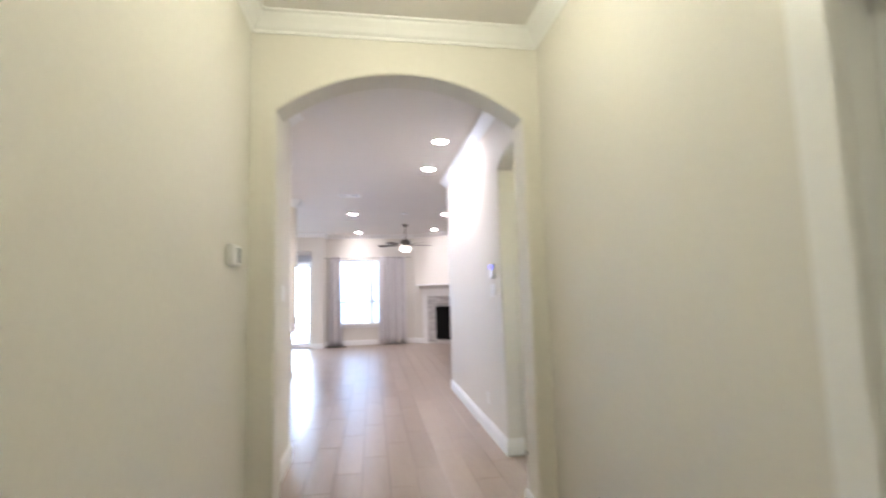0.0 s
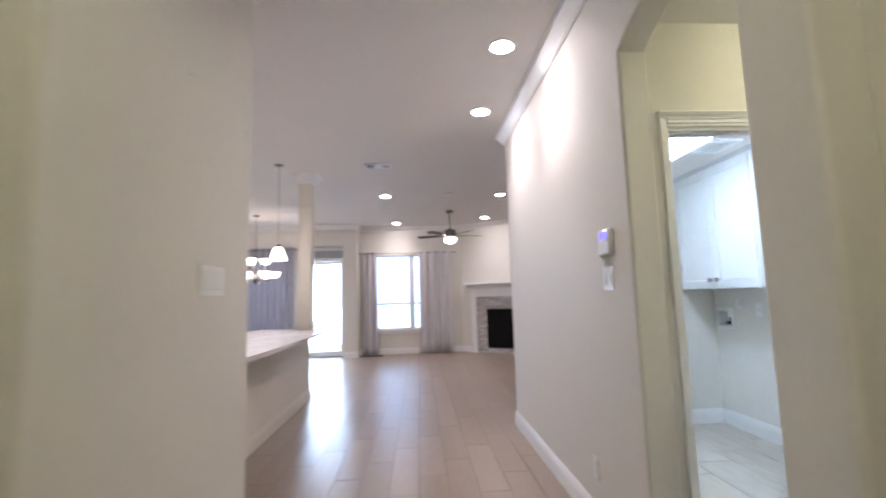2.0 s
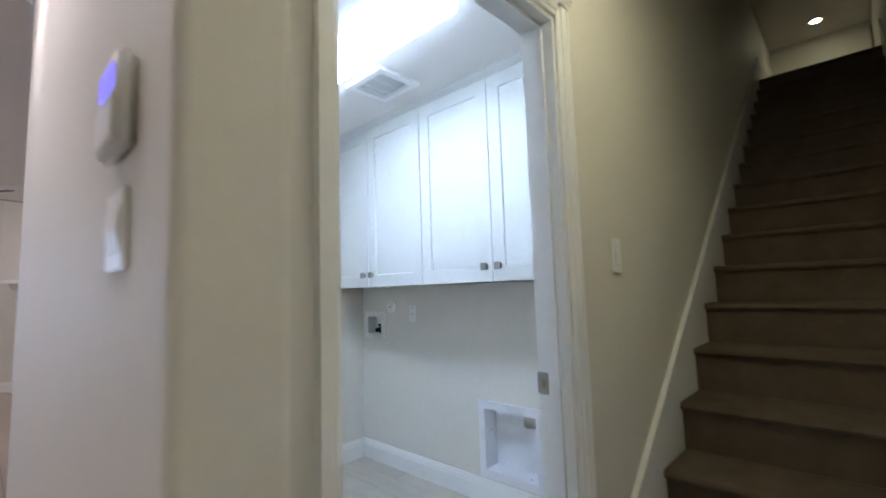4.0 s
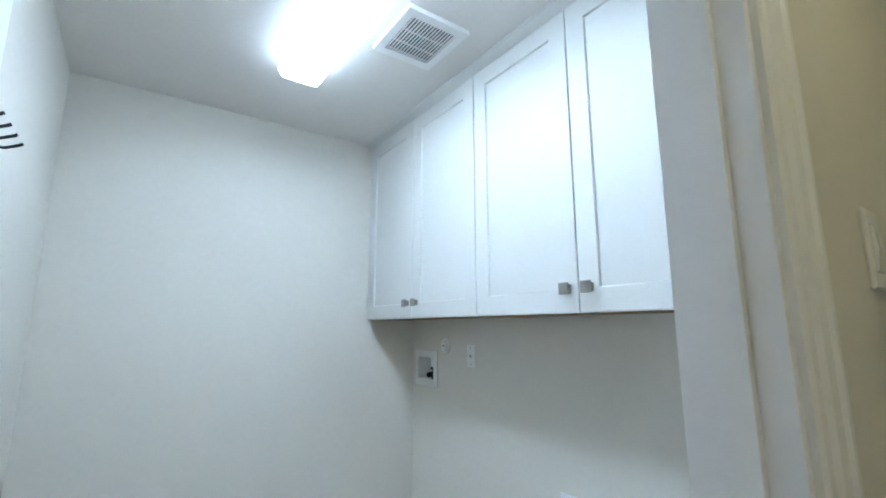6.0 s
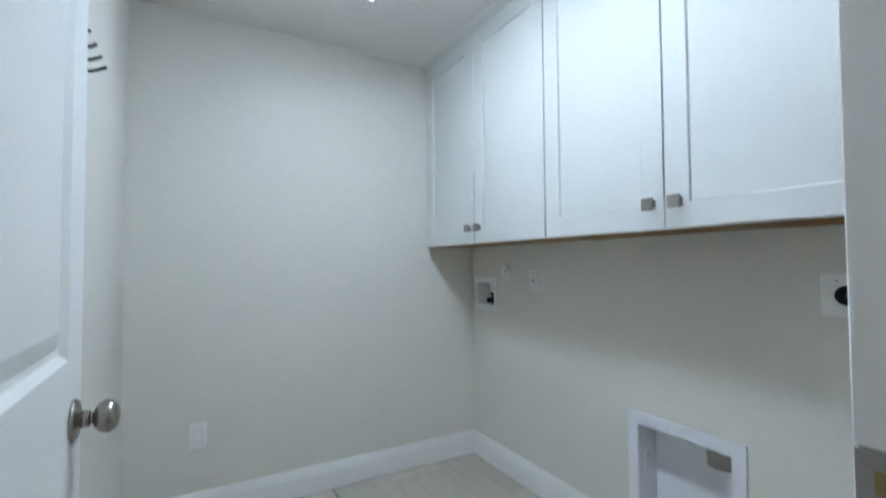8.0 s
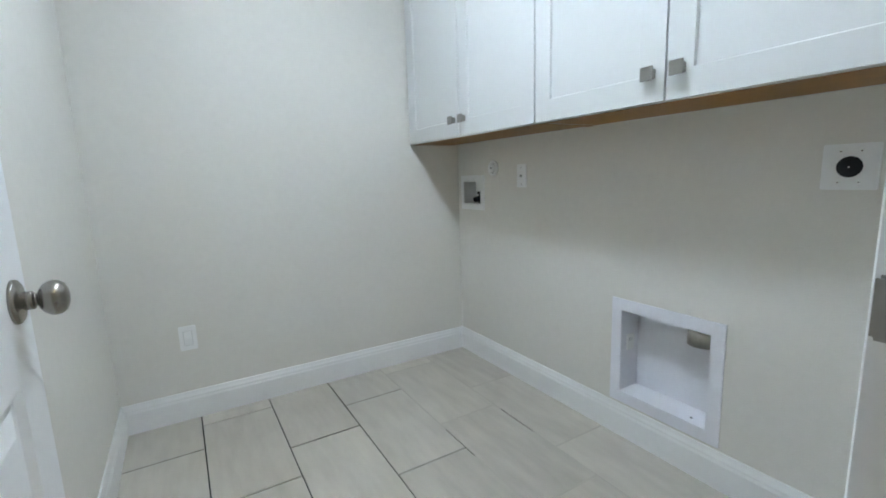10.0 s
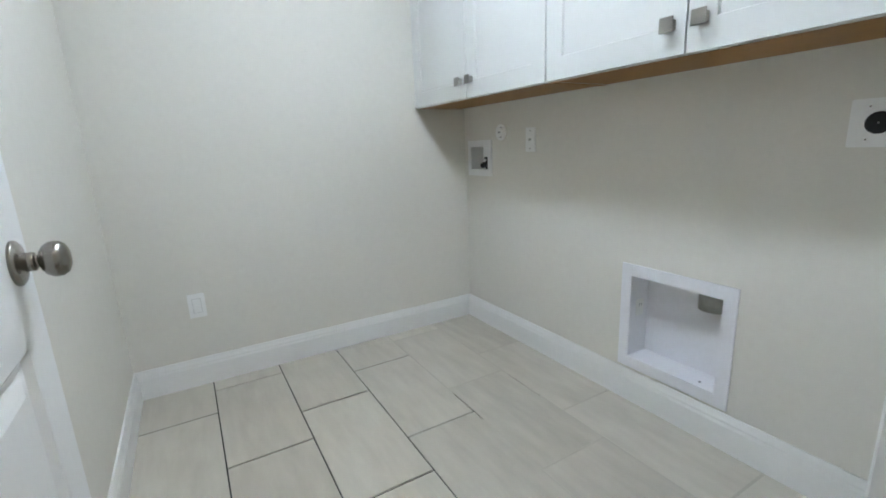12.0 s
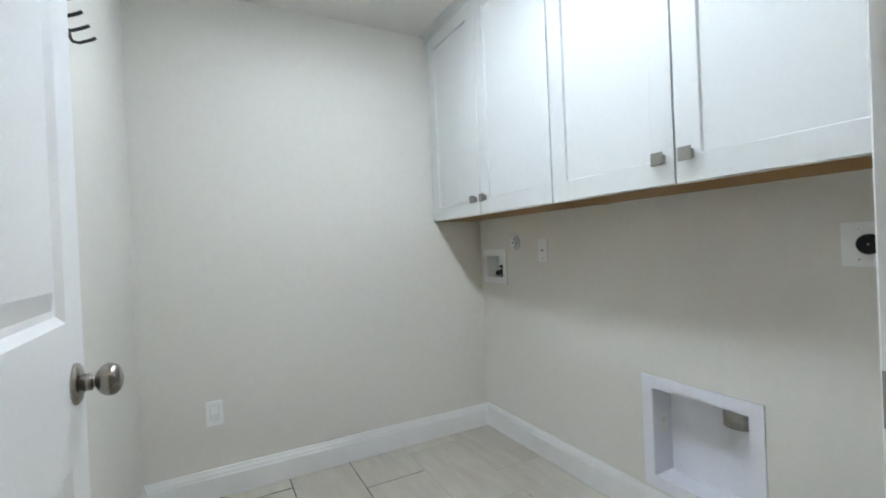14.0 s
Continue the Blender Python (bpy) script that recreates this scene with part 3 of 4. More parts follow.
# ---- lights ----
def recessed_light(x, y, z, lens, label="lit recessed ceiling light with white trim ring", r=0.075, group="hall recessed lights"):
    t = thing("recessed_light", (x, y, z), label, "ceiling light", group)
    part("trim_ring", lathe(bmesh.new(), [(r + 0.022, -0.003), (r + 0.018, -0.009), (r, -0.012), (r - 0.004, -0.006), (r - 0.004, -0.001)], Matrix.Translation((x, y, z)), 32), TRIM, t)
    part("lens", lathe(bmesh.new(), [(r - 0.002, -0.0125), (r - 0.03, -0.0145), (0.01, -0.015)], Matrix.Translation((x, y, z)), 32), lens, t, "glowing lens")
    if lens == LIT_CAN:
        lamp = bpy.data.lights.new("recessed_beam", "SPOT")
        lamp.energy, lamp.color, lamp.shadow_soft_size = BEAM_W, (1.0, 0.845, 0.775), r
        lamp.spot_size, lamp.spot_blend = radians(126), 1.0
        new("recessed_beam", lamp).location = (x, y, z - 0.02)


for x, y in ((-0.345, 0.87), (-0.345, 1.93), (-1.46, 5.27), (0.45, 5.27), (-1.42, 7.95), (0.5, 7.45)):
    recessed_light(x, y, CH, LIT_CAN)
# The third kitchen light is added, out of view.
for x, y in ((-2.9, 2.9), (-3.97, 5.6), (-4.6, 2.6)):
    recessed_light(x, y, CH, LIT_CAN, group="kitchen recessed lights")
recessed_light((FX0 + FX1) / 2, -3.9, CH, LIT_FOYER, "lit warm recessed light in the foyer", group="foyer recessed lights")


recessed_light(6.05, -0.42, 4.06, LIT_STAIR, "lit recessed light above the stair landing", 0.05, "stair lights")


def flush_light(x, y, z):
    t = thing("flush_light", (x, y, z), "lit warm glass flush ceiling light by the stairs", "ceiling light")
    part("base", lathe(bmesh.new(), [(0.12, -0.001), (0.12, -0.02), (0.11, -0.025)], Matrix.Translation((x, y, z)), 28), NICKEL, t)
    part("dome", lathe(bmesh.new(), [(0.108, -0.026), (0.1, -0.05), (0.075, -0.075), (0.03, -0.09), (0.005, -0.092)], Matrix.Translation((x, y, z)), 28), LIT_STAIR, t, "glowing white glass dome", True)


flush_light(1.0, -0.5, 2.59)


def globe_light(x, y):
    t = thing("globe_light", (x, y, CH), "lit warm glass globe hanging from the foyer ceiling", "ceiling light")
    part("canopy", lathe(bmesh.new(), [(0.065, -0.001), (0.06, -0.02), (0.015, -0.03)], Matrix.Translation((x, y, CH)), 20), NICKEL, t)
    part("stem", tube(bmesh.new(), [(x, y, CH - 0.025), (x, y, CH - 0.11)], 0.008, 10), NICKEL, t)
    n = 12
    part("globe", lathe(bmesh.new(), [(max(0.004, 0.1 * math.sin(math.pi * k / n)), -0.21 + 0.1 * math.cos(math.pi * k / n)) for k in range(n + 1)], Matrix.Translation((x, y, CH)), 28), LIT_GLOBE, t, "glowing white glass globe", True)


globe_light((FX0 + FX1) / 2, -2.15)


def wraparound_light(x0, x1, y0, y1):
    t = thing("fluorescent_light", ((x0 + x1) / 2, (y0 + y1) / 2, LC), "lit fluorescent wraparound light on the laundry ceiling", "ceiling light")
    part("tray", boxes((x0 + 0.01, x1 - 0.01, y0 + 0.004, y1 - 0.004, LC - 0.03, LC - 0.001)), TRIM, t)
    for xs, xe, d in ((x0, x0 + 0.02, 1), (x1, x1 - 0.02, -1)):
        bm = bmesh.new()
        prism(bm, [(xs, LC - 0.006), (xs, LC - 0.05), (xe, LC - 0.077), (xe + d * 0.002, LC - 0.073), (xs + d * 0.005, LC - 0.048), (xs + d * 0.005, LC - 0.006)], "y", y0 + 0.006, y1 - 0.006)
        part("diffuser_side", bm, LIT_TUBE_SIDE, t, "dimmer curved side of the diffuser")
    part("diffuser", boxes((x0 + 0.0205, x1 - 0.0205, y0 + 0.006, y1 - 0.006, LC - 0.078, LC - 0.072)), LIT_TUBE, t, "glowing prismatic diffuser")
    for y in (y0, y1 - 0.006):
        bm = bmesh.new()
        prism(bm, [(x0 - 0.001, LC - 0.002), (x0 - 0.001, LC - 0.051), (x0 + 0.019, LC - 0.08), (x1 - 0.019, LC - 0.08), (x1 + 0.001, LC - 0.051), (x1 + 0.001, LC - 0.002)], "y", y, y + 0.006)
        part("end_cap", bm, LIT_TUBE_SIDE, t)


wraparound_light(0.903, 1.088, 0.48, 1.70)


# ---- laundry fittings ----
def wall_plate(name, at, normal, w, h, label, category, kind_of="blank", group="", mat=None):
    """A cover plate on a wall: normal is the way it faces, 'x', '-x', '-y' or 'y'."""
    turn = {"-y": 0, "x": 90, "y": 180, "-x": -90}[normal]
    m = Matrix.Translation(at) @ Matrix.Rotation(radians(turn), 4, "Z")

    def put(bm):
        bmesh.ops.transform(bm, matrix=m, verts=bm.verts[:])
        return bm
    t = thing(name, at, label, category, group)
    part("plate", put(soft_box(-w / 2, w / 2, -0.007, 0, -h / 2, h / 2, 0.0025)), mat or PLASTIC, t)
    if kind_of == "rocker":
        n = max(1, round((w - 0.024) / 0.046))
        for k in range(n):
            cx = (k - (n - 1) / 2) * 0.046
            bm = bmesh.new()
            prism(bm, [(-0.007, -0.033), (-0.0085, -0.033), (-0.013, 0.0), (-0.0095, 0.033), (-0.007, 0.033)], "x", cx - 0.0165, cx + 0.0165)
            part("rocker", put(bm), PLASTIC, t)
            # Shade in the gap round the rocker is painted as a grey sheet.
            part("rocker_gap", put(boxes((cx - 0.0185, cx + 0.0185, -0.0074, -0.007, -0.035, 0.035))), LIGHT_GREY, t)
    elif kind_of == "outlet":
        for z in (-0.02, 0.02):
            s = part("socket", put(soft_box(-0.016, 0.016, -0.0095, -0.006, z - 0.014, z + 0.014, 0.001, 1)), PLASTIC, t)
            part("slot", put(boxes((-0.008, -0.006, -0.0098, -0.009, z - 0.005, z + 0.005), (0.006, 0.008, -0.0098, -0.009, z - 0.004, z + 0.004))), GREY_PLASTIC, s)
    elif kind_of == "jack":
        part("jack", put(lathe(bmesh.new(), [(0.006, 0.0), (0.006, 0.008), (0.003, 0.012)], Matrix.Translation((0, -0.007, 0)) @ Matrix.Rotation(radians(90), 4, "X"), 12)), LIGHT_GREY, t)
        for z in (-0.042, 0.042):
            part("screw", put(lathe(bmesh.new(), [(0.003, 0.0), (0.003, 0.001)], Matrix.Translation((0, -0.007, z)) @ Matrix.Rotation(radians(90), 4, "X"), 8)), NICKEL, t)
    elif kind_of == "dryer":
        part("receptacle", put(lathe(bmesh.new(), [(0.027, 0.0), (0.027, 0.003), (0.0255, 0.004), (0.0255, 0.002), (0.006, 0.0015)], Matrix.Translation((0, -0.007, 0)) @ Matrix.Rotation(radians(90), 4, "X"), 28)), BLACK_PLASTIC, t, "round black dryer receptacle")
        part("centre_screw", put(lathe(bmesh.new(), [(0.002, 0.0), (0.002, 0.006)], Matrix.Translation((0, -0.007, 0)) @ Matrix.Rotation(radians(90), 4, "X"), 8)), CHROME, t)
        for sx in (-0.021, 0.021):
            for sz in (-0.04, 0.04):
                part("screw", put(lathe(bmesh.new(), [(0.0025, 0.0), (0.0025, 0.001)], Matrix.Translation((sx, -0.007, sz)) @ Matrix.Rotation(radians(90), 4, "X"), 8)), NICKEL, t)
    return t


wall_plate("wall_outlet", (0.445, LY1, 0.395), "-y", 0.072, 0.116, "white rocker outlet low on the laundry wall", "wall outlet", "rocker")
wall_plate("cable_plate", (LX1, 1.745, 1.09), "-x", 0.072, 0.116, "white cover plate with a small jack", "wall plate", "jack")
wall_plate("dryer_outlet", (LX1, 0.472, 1.09), "-x", 0.118, 0.118, "white square plate with black dryer receptacle", "wall outlet", "dryer")


def gas_cover():
    at = (LX1, 1.98, 1.135)
    m = Matrix.Translation(at) @ Matrix.Rotation(radians(-90), 4, "Y")
    t = thing("valve_cover", at, "round white valve cover above the washer box", "wall plate")
    part("disc", lathe(bmesh.new(), [(0.042, 0.0), (0.042, 0.007), (0.039, 0.009), (0.029, 0.009), (0.028, 0.003), (0.025, 0.003), (0.024, 0.015), (0.021, 0.017), (0.002, 0.017)], m, 28), PLASTIC, t)
    # Grey ring laid in the groove to give it the dark of shade.
    part("groove", lathe(bmesh.new(), [(0.0285, 0.0), (0.0285, 0.0045), (0.0245, 0.0045), (0.0245, 0.0)], m, 28), GREY_PLASTIC, t)
    bm = boxes((LX1 - 0.019, LX1 - 0.0165, 1.969, 1.989, 1.132, 1.139))
    part("key_slot", bm, GREY_PLASTIC, t)


gas_cover()


def wall_box(name, inner, outer, depth, label, category, back_mat):
    """A recessed white box with a flange: inner and outer are (y0, y1, z0, z1)."""
    a, b, c, d = inner
    t = thing(name, (LX1, (a + b) / 2, c), label, category)
    e, f, g, h = outer
    part("flange", pierced("x", LX1 - 0.006, LX1 - 0.0005, e, f, g, h, [inner]), back_mat, t)
    bm = bmesh.new()
    k = 0.003
    x0, x1 = LX1 - 0.005, LX1 + depth
    out = [[bm.verts.new((x, y, z)) for y, z in ((a, c), (b, c), (b, d), (a, d))] for x in (x0, x1)]
    inn = [[bm.verts.new((x, y, z)) for y, z in ((a + k, c + k), (b - k, c + k), (b - k, d - k), (a + k, d - k))] for x in (x0, x1 - k)]
    for n in range(4):
        m = (n + 1) % 4
        bm.faces.new((out[0][n], out[0][m], out[1][m], out[1][n]))
        bm.faces.new((inn[0][n], inn[0][m], inn[1][m], inn[1][n]))
        bm.faces.new((out[0][n], out[0][m], inn[0][m], inn[0][n]))
    bm.faces.new(out[1])
    bm.faces.new(inn[1])
    part("recess", bm, back_mat, t)
    return t


wbx = wall_box("washer_box", WB, (WB[0] - 0.035, WB[1] + 0.03, WB[2] - 0.033, WB[3] + 0.035), 0.085, "white recessed washer box with dark valve", "washer box", PLASTIC)
VX, VY, VZ = LX1 + 0.034, 2.142, WB[2] + 0.003
bm = lathe(bmesh.new(), [(0.022, 0.0), (0.022, 0.016), (0.028, 0.018), (0.028, 0.04), (0.02, 0.044), (0.017, 0.058)], Matrix.Translation((VX, VY, VZ)), 14)
v = part("valve", bm, BLACK_PLASTIC, wbx, "black water valve")
part("lever", soft_box(VX - 0.024, VX + 0.014, VY - 0.014, VY + 0.02, VZ + 0.056, VZ + 0.07, 0.004), BLACK_PLASTIC, v)
part("spout", tube(bmesh.new(), [(VX, VY, VZ + 0.028), (VX - 0.012, VY + 0.024, VZ + 0.026), (VX - 0.02, VY + 0.044, VZ + 0.02)], 0.016, 12), BLACK_PLASTIC, v)

dbx = wall_box("dryer_vent_box", DB, (0.738, 1.182, 0.146, 0.588), 0.11, "white recessed dryer vent box above the baseboard", "dryer box", LILAC)
bm = lathe(bmesh.new(), [(0.05, -0.062), (0.05, 0.0), (0.046, 0.0), (0.046, -0.062)], Matrix.Translation((LX1 + 0.054, DB[0] + 0.06, DB[3] - 0.004)), 28)
part("duct_stub", bm, DUCT, dbx, "crimped galvanised duct end", True)
s = part("socket", soft_box(LX1 + 0.03, LX1 + 0.075, DB[1] - 0.008, DB[1] - 0.003, 0.36, 0.43, 0.002), PLASTIC, dbx)
part("slot", boxes((LX1 + 0.045, LX1 + 0.048, DB[1] - 0.0085, DB[1] - 0.006, 0.40, 0.415), (LX1 + 0.058, LX1 + 0.061, DB[1] - 0.0085, DB[1] - 0.006, 0.40, 0.413)), GREY_PLASTIC, s)
part("screw", lathe(bmesh.new(), [(0.005, 0), (0.005, 0.002), (0.002, 0.003)], Matrix.Translation((LX1 + 0.03, DB[0] + 0.07, DB[2] + 0.003)), 10), GREY_PLASTIC, dbx)


def exhaust_vent(x0, x1, y0, y1):
    t = thing("exhaust_fan", ((x0 + x1) / 2, (y0 + y1) / 2, LC), "white slotted exhaust fan cover on the ceiling", "ceiling vent")
    z1, z0 = LC - 0.001, LC - 0.02
    m = 0.035
    bm = pierced("x", x0, x1, 0, 1, 0, 1, [(0.13, 0.87, 0.13, 0.87)])
    bmesh.ops.transform(bm, matrix=Matrix(((0, x1 - x0, 0, x0), (0, 0, y1 - y0, y0), ((z1 - z0) / (x1 - x0), 0, 0, z0 - x0 * (z1 - z0) / (x1 - x0)), (0, 0, 0, 1))), verts=bm.verts[:])
    part("frame", bm, PLASTIC, t)
    # Black sheet stands in for the shaded hollow behind the slats.
    part("backing", boxes((x0 + m, x1 - m, y0 + m, y1 - m, z1 - 0.003, z1)), BLACK_PLASTIC, t)
    n = 15
    me = mesh_of("slat", boxes((-(x1 - x0) / 2 + m, (x1 - x0) / 2 - m, -0.0022, 0.0022, -0.0012, 0.0012)), PLASTIC)
    me2 = mesh_of("slat", boxes((-0.0029, 0.0029, -(y1 - y0) / 2 + m, (y1 - y0) / 2 - m, -0.0012, 0.0012)), PLASTIC)
    for k in range(n):
        x = x0 + m + (k + 0.5) * (x1 - x0 - 2 * m) / n
        o = new("slat", me2)
        o.parent = t
        o.location = (x - t.location.x, 0, z0 + 0.002 - LC)
    for y in (y0 + 0.4 * (y1 - y0), y0 + 0.65 * (y1 - y0)):
        o = new("crossbar", me)
        o.parent = t
        o.location = (0, y - t.location.y, z0 + 0.005 - LC)
    return t


exhaust_vent(1.193, 1.463, 1.09, 1.385)


def hook_rack():
    t = thing("hook_rack", (LX0, 1.27, 1.70), "black metal wall hooks in a row beside the door", "coat hooks")
    part("rail", soft_box(LX0, LX0 + 0.004, 1.10, 1.46, 1.722, 1.742, 0.0015, 1), PLASTIC, t, "white mounting rail")
    for k in range(5):
        y = 1.132 + 0.0705 * k
        bm = tube(bmesh.new(), [(LX0 + 0.006, y, 1.726), (LX0 + 0.007, y, 1.709), (LX0 + 0.012, y, 1.699), (LX0 + 0.025, y, 1.697), (LX0 + 0.052, y, 1.71), (LX0 + 0.06, y, 1.716)], 0.0042, 8)
        part("hook", bm, BLACK, t, "black wire hook", True)


hook_rack()

# ---- hall fittings ----
def thermostat():
    t = thing("thermostat", (FX0, -1.455, 1.55), "white plastic thermostat with a grey screen", "thermostat")
    part("body", soft_box(FX0, FX0 + 0.03, -1.52, -1.38, 1.502, 1.603, 0.006, 3), PLASTIC, t)
    part("screen", boxes((FX0 + 0.03, FX0 + 0.0312, -1.45, -1.393, 1.518, 1.588)), GREY_PLASTIC, t, "grey display")


thermostat()


def keypad():
    t = thing("alarm_keypad", (0, 0.205, 1.455), "white alarm keypad with a lit blue display", "alarm keypad")
    part("body", soft_box(-0.024, 0, 0.132, 0.278, 1.455, 1.595, 0.008, 3), PLASTIC, t, "", True)
    part("display", boxes((-0.0252, -0.0242, 0.158, 0.252, 1.545, 1.58)), LIT_DISPLAY, t, "blue lit display")
    part("flap", soft_box(-0.028, -0.0235, 0.142, 0.268, 1.468, 1.53, 0.003), PLASTIC, t)


keypad()
wall_plate("light_switch", (0, 0.22, 1.35), "-x", 0.117, 0.118, "white two-gang rocker light switch under the alarm keypad", "light switch", "rocker")
wall_plate("wall_outlet", (0, 0.54, 0.335), "-x", 0.072, 0.116, "white duplex outlet low on the hall wall", "wall outlet", "outlet")
wall_plate("light_switch", (HWX, -0.105, 1.375), "x", 0.21, 0.118, "white four-gang rocker switch on the short hall wall", "light switch", "rocker")
wall_plate("light_switch", (1.365, DY, 1.348), "-y", 0.072, 0.118, "cream rocker switch on the wall beside the stairs", "light switch", "rocker")
for y, z in ((-0.316, 2.137), (0.238, 2.121)):
    solid("nail", lathe(bmesh.new(), [(0.004, 0), (0.004, 0.002), (0.0015, 0.003)], Matrix.Translation((HWX, y, z)) @ Matrix.Rotation(radians(90), 4, "Y"), 8), GREY_PLASTIC, "small dark nail stuck in the painted hall wall", "nail", "nails in the hall wall")


# foyer side door in its casing
def foyer_door():
    t = thing("door_foyer", (FX1, -3.275, 0), "closed white door set deep in its white casing", "door", kind="structure")
    a, b, h, x = -3.83, -2.885, 2.05, FX1 + 0.085
    bm = bmesh.new()
    panelled(bm, a + 0.02, b - 0.02, 0.01, h - 0.02, [(a + 0.14, b - 0.14, 0.24, 0.92), (a + 0.14, b - 0.14, 1.12, h - 0.16)], ((0.012, 0.009), (0.022, 0.010), (0.05, 0.002)), lambda u, v, s: (x - s, u, v))
    part("slab", bm, DOOR, t)
    part("backing", boxes((x + 0.013, x + 0.034, a, b, 0, h)), DOOR, t)
    for y0, y1 in ((b - 0.018, b), (a, a + 0.018)):
        part("jamb", boxes((FX1, x + 0.012, y0, y1, 0, h)), TRIM, t)
    part("head_jamb", boxes((FX1, x + 0.012, a + 0.018, b - 0.018, h - 0.018, h)), TRIM, t)
    for y0, y1 in ((b - 0.006, b + 0.095), (a - 0.095, a + 0.006)):
        part("casing", soft_box(FX1 - 0.018, FX1 - 0.0005, y0, y1, 0, h + 0.095, 0.004), TRIM, t)
    part("casing", soft_box(FX1 - 0.018, FX1 - 0.0005, a + 0.006, b - 0.006, h - 0.006, h + 0.095, 0.004), TRIM, t)
    part("knob", lathe(bmesh.new(), [(0.03, 0), (0.03, 0.006), (0.011, 0.01), (0.011, 0.03), (0.027, 0.045), (0.027, 0.058), (0.012, 0.07)], Matrix.Translation((x, a + 0.09, 0.93)) @ Matrix.Rotation(radians(-90), 4, "Y"), 24), NICKEL, t, "nickel knob", True)


foyer_door()


# ---- stairs ----
def stairs():
    t = thing("stairs", (1.19, -0.4, 0), "brown carpeted stairs going up between walls", "stairs", kind="structure")
    y0, y1 = SAY0 - 0.018, DY - 0.022
    for k in range(1, 18):
        x = 1.115 + 0.25 * (k - 1)
        z = 0.19 * k
        bm = bmesh.new()
        prof = [(x + 0.025, z - 0.19), (x + 0.025, z - 0.03), (x + 0.006, z - 0.03), (x - 0.002, z - 0.018), (x + 0.002, z - 0.005), (x + 0.014, z), (x + 0.274, z), (x + 0.274, z - 0.19)]
        prism(bm, prof, "y", y0, y1)
        part("step", bm, CARPET, t)
    for a, b in ((DY - 0.02, DY), (SAY0 - 0.02, SAY0 - 0.002)):
        bm = bmesh.new()
        prism(bm, [(1.105, 0), (1.105, 0.36), (1.165, 0.41), (5.265, 0.41 + 4.1 * 0.76), (5.265, 3.2), (1.465, 0)], "y", a, b)
        part("skirt_board", bm, TRIM, t, "white painted skirt board")
    part("landing", boxes((5.385, 6.5, y0, y1, 3.05, 3.23)), CARPET, t)
    bm = bmesh.new()
    prism(bm, [(1.16, 0.0), (5.3, 0), (5.3, 3.0)], "y", y0, y1)
    part("underside", bm, WALL, t)


stairs()


# ---- kitchen bar ----
def kitchen_bar():
    t = thing("kitchen_island", (-2.75, 2.6, 0), "pale painted kitchen island with bar overhang", "kitchen island")
    part("bar_wall", boxes((-2.56, -2.42, 0.75, 4.15, 0, 0.87)), CREAM, t)
    part("cabinet_back", boxes((-3.1, -2.56, 0.75, 4.1, 0.0, 0.87)), CABINET, t)
    bm = sweep(bmesh.new(), BASE, [(-2.56, 4.15), (-2.42, 4.15), (-2.42, 0.75)])
    part("base_trim", bm, CREAM, t)


kitchen_bar()
bm = bmesh.new()
front = [(-2.2 + 0.08 * math.sin(math.pi * k / 14) + 0.03 * k / 14, 0.7 + 3.5 * k / 14) for k in range(15)]
tip = [(-2.2, 4.27), (-2.3, 4.32), (-2.6, 4.33), (-3.1, 4.3)]
prism(bm, front + tip + [(-3.16, 4.2), (-3.16, 0.7)], "z", 0.871, 0.905)
bmesh.ops.bevel(bm, geom=[e for e in bm.edges if abs(e.verts[0].co.z - e.verts[1].co.z) < 1e-5], offset=0.005, segments=2, affect="EDGES")
solid("countertop", bm, COUNTER, "pale quartz countertop with a bowed bar edge", "countertop")


def sink():
    t = thing("kitchen_sink", (-2.85, 2.1, 0.906), "dark steel sink set in the pale countertop", "sink")
    part("rim", boxes((-3.03, -3.0, 1.75, 2.45, 0.9055, 0.909), (-2.68, -2.65, 1.75, 2.45, 0.9055, 0.909), (-3.0, -2.68, 1.75, 1.78, 0.9055, 0.909), (-3.0, -2.68, 2.42, 2.45, 0.9055, 0.909)), NICKEL, t)
    part("bowl", boxes((-3.0, -2.68, 1.78, 2.42, 0.9055, 0.9062)), GREY_PLASTIC, t, "dark bowl")


sink()


def faucet(x, y):
    t = thing("faucet", (x, y, 0.906), "tall nickel gooseneck faucet by the sink", "faucet")
    part("base", lathe(bmesh.new(), [(0.03, 0), (0.03, 0.01), (0.02, 0.02), (0.018, 0.09)], Matrix.Translation((x, y, 0.9055)), 18), NICKEL, t)
    pts = [(x, y, 0.98)] + [(x, y, 1.15)] + [(x - 0.09 + 0.09 * math.cos(a), y, 1.2 + 0.09 * math.sin(a)) for a in [k * math.pi / 8 for k in range(0, 9)]] + [(x - 0.18, y, 1.12)]
    part("neck", tube(bmesh.new(), pts, 0.012, 10), NICKEL, t, "", True)
    part("lever", tube(bmesh.new(), [(x, y - 0.02, 0.96), (x + 0.005, y - 0.09, 1.0)], 0.007, 8), NICKEL, t, "", True)


faucet(-2.62, 2.12)


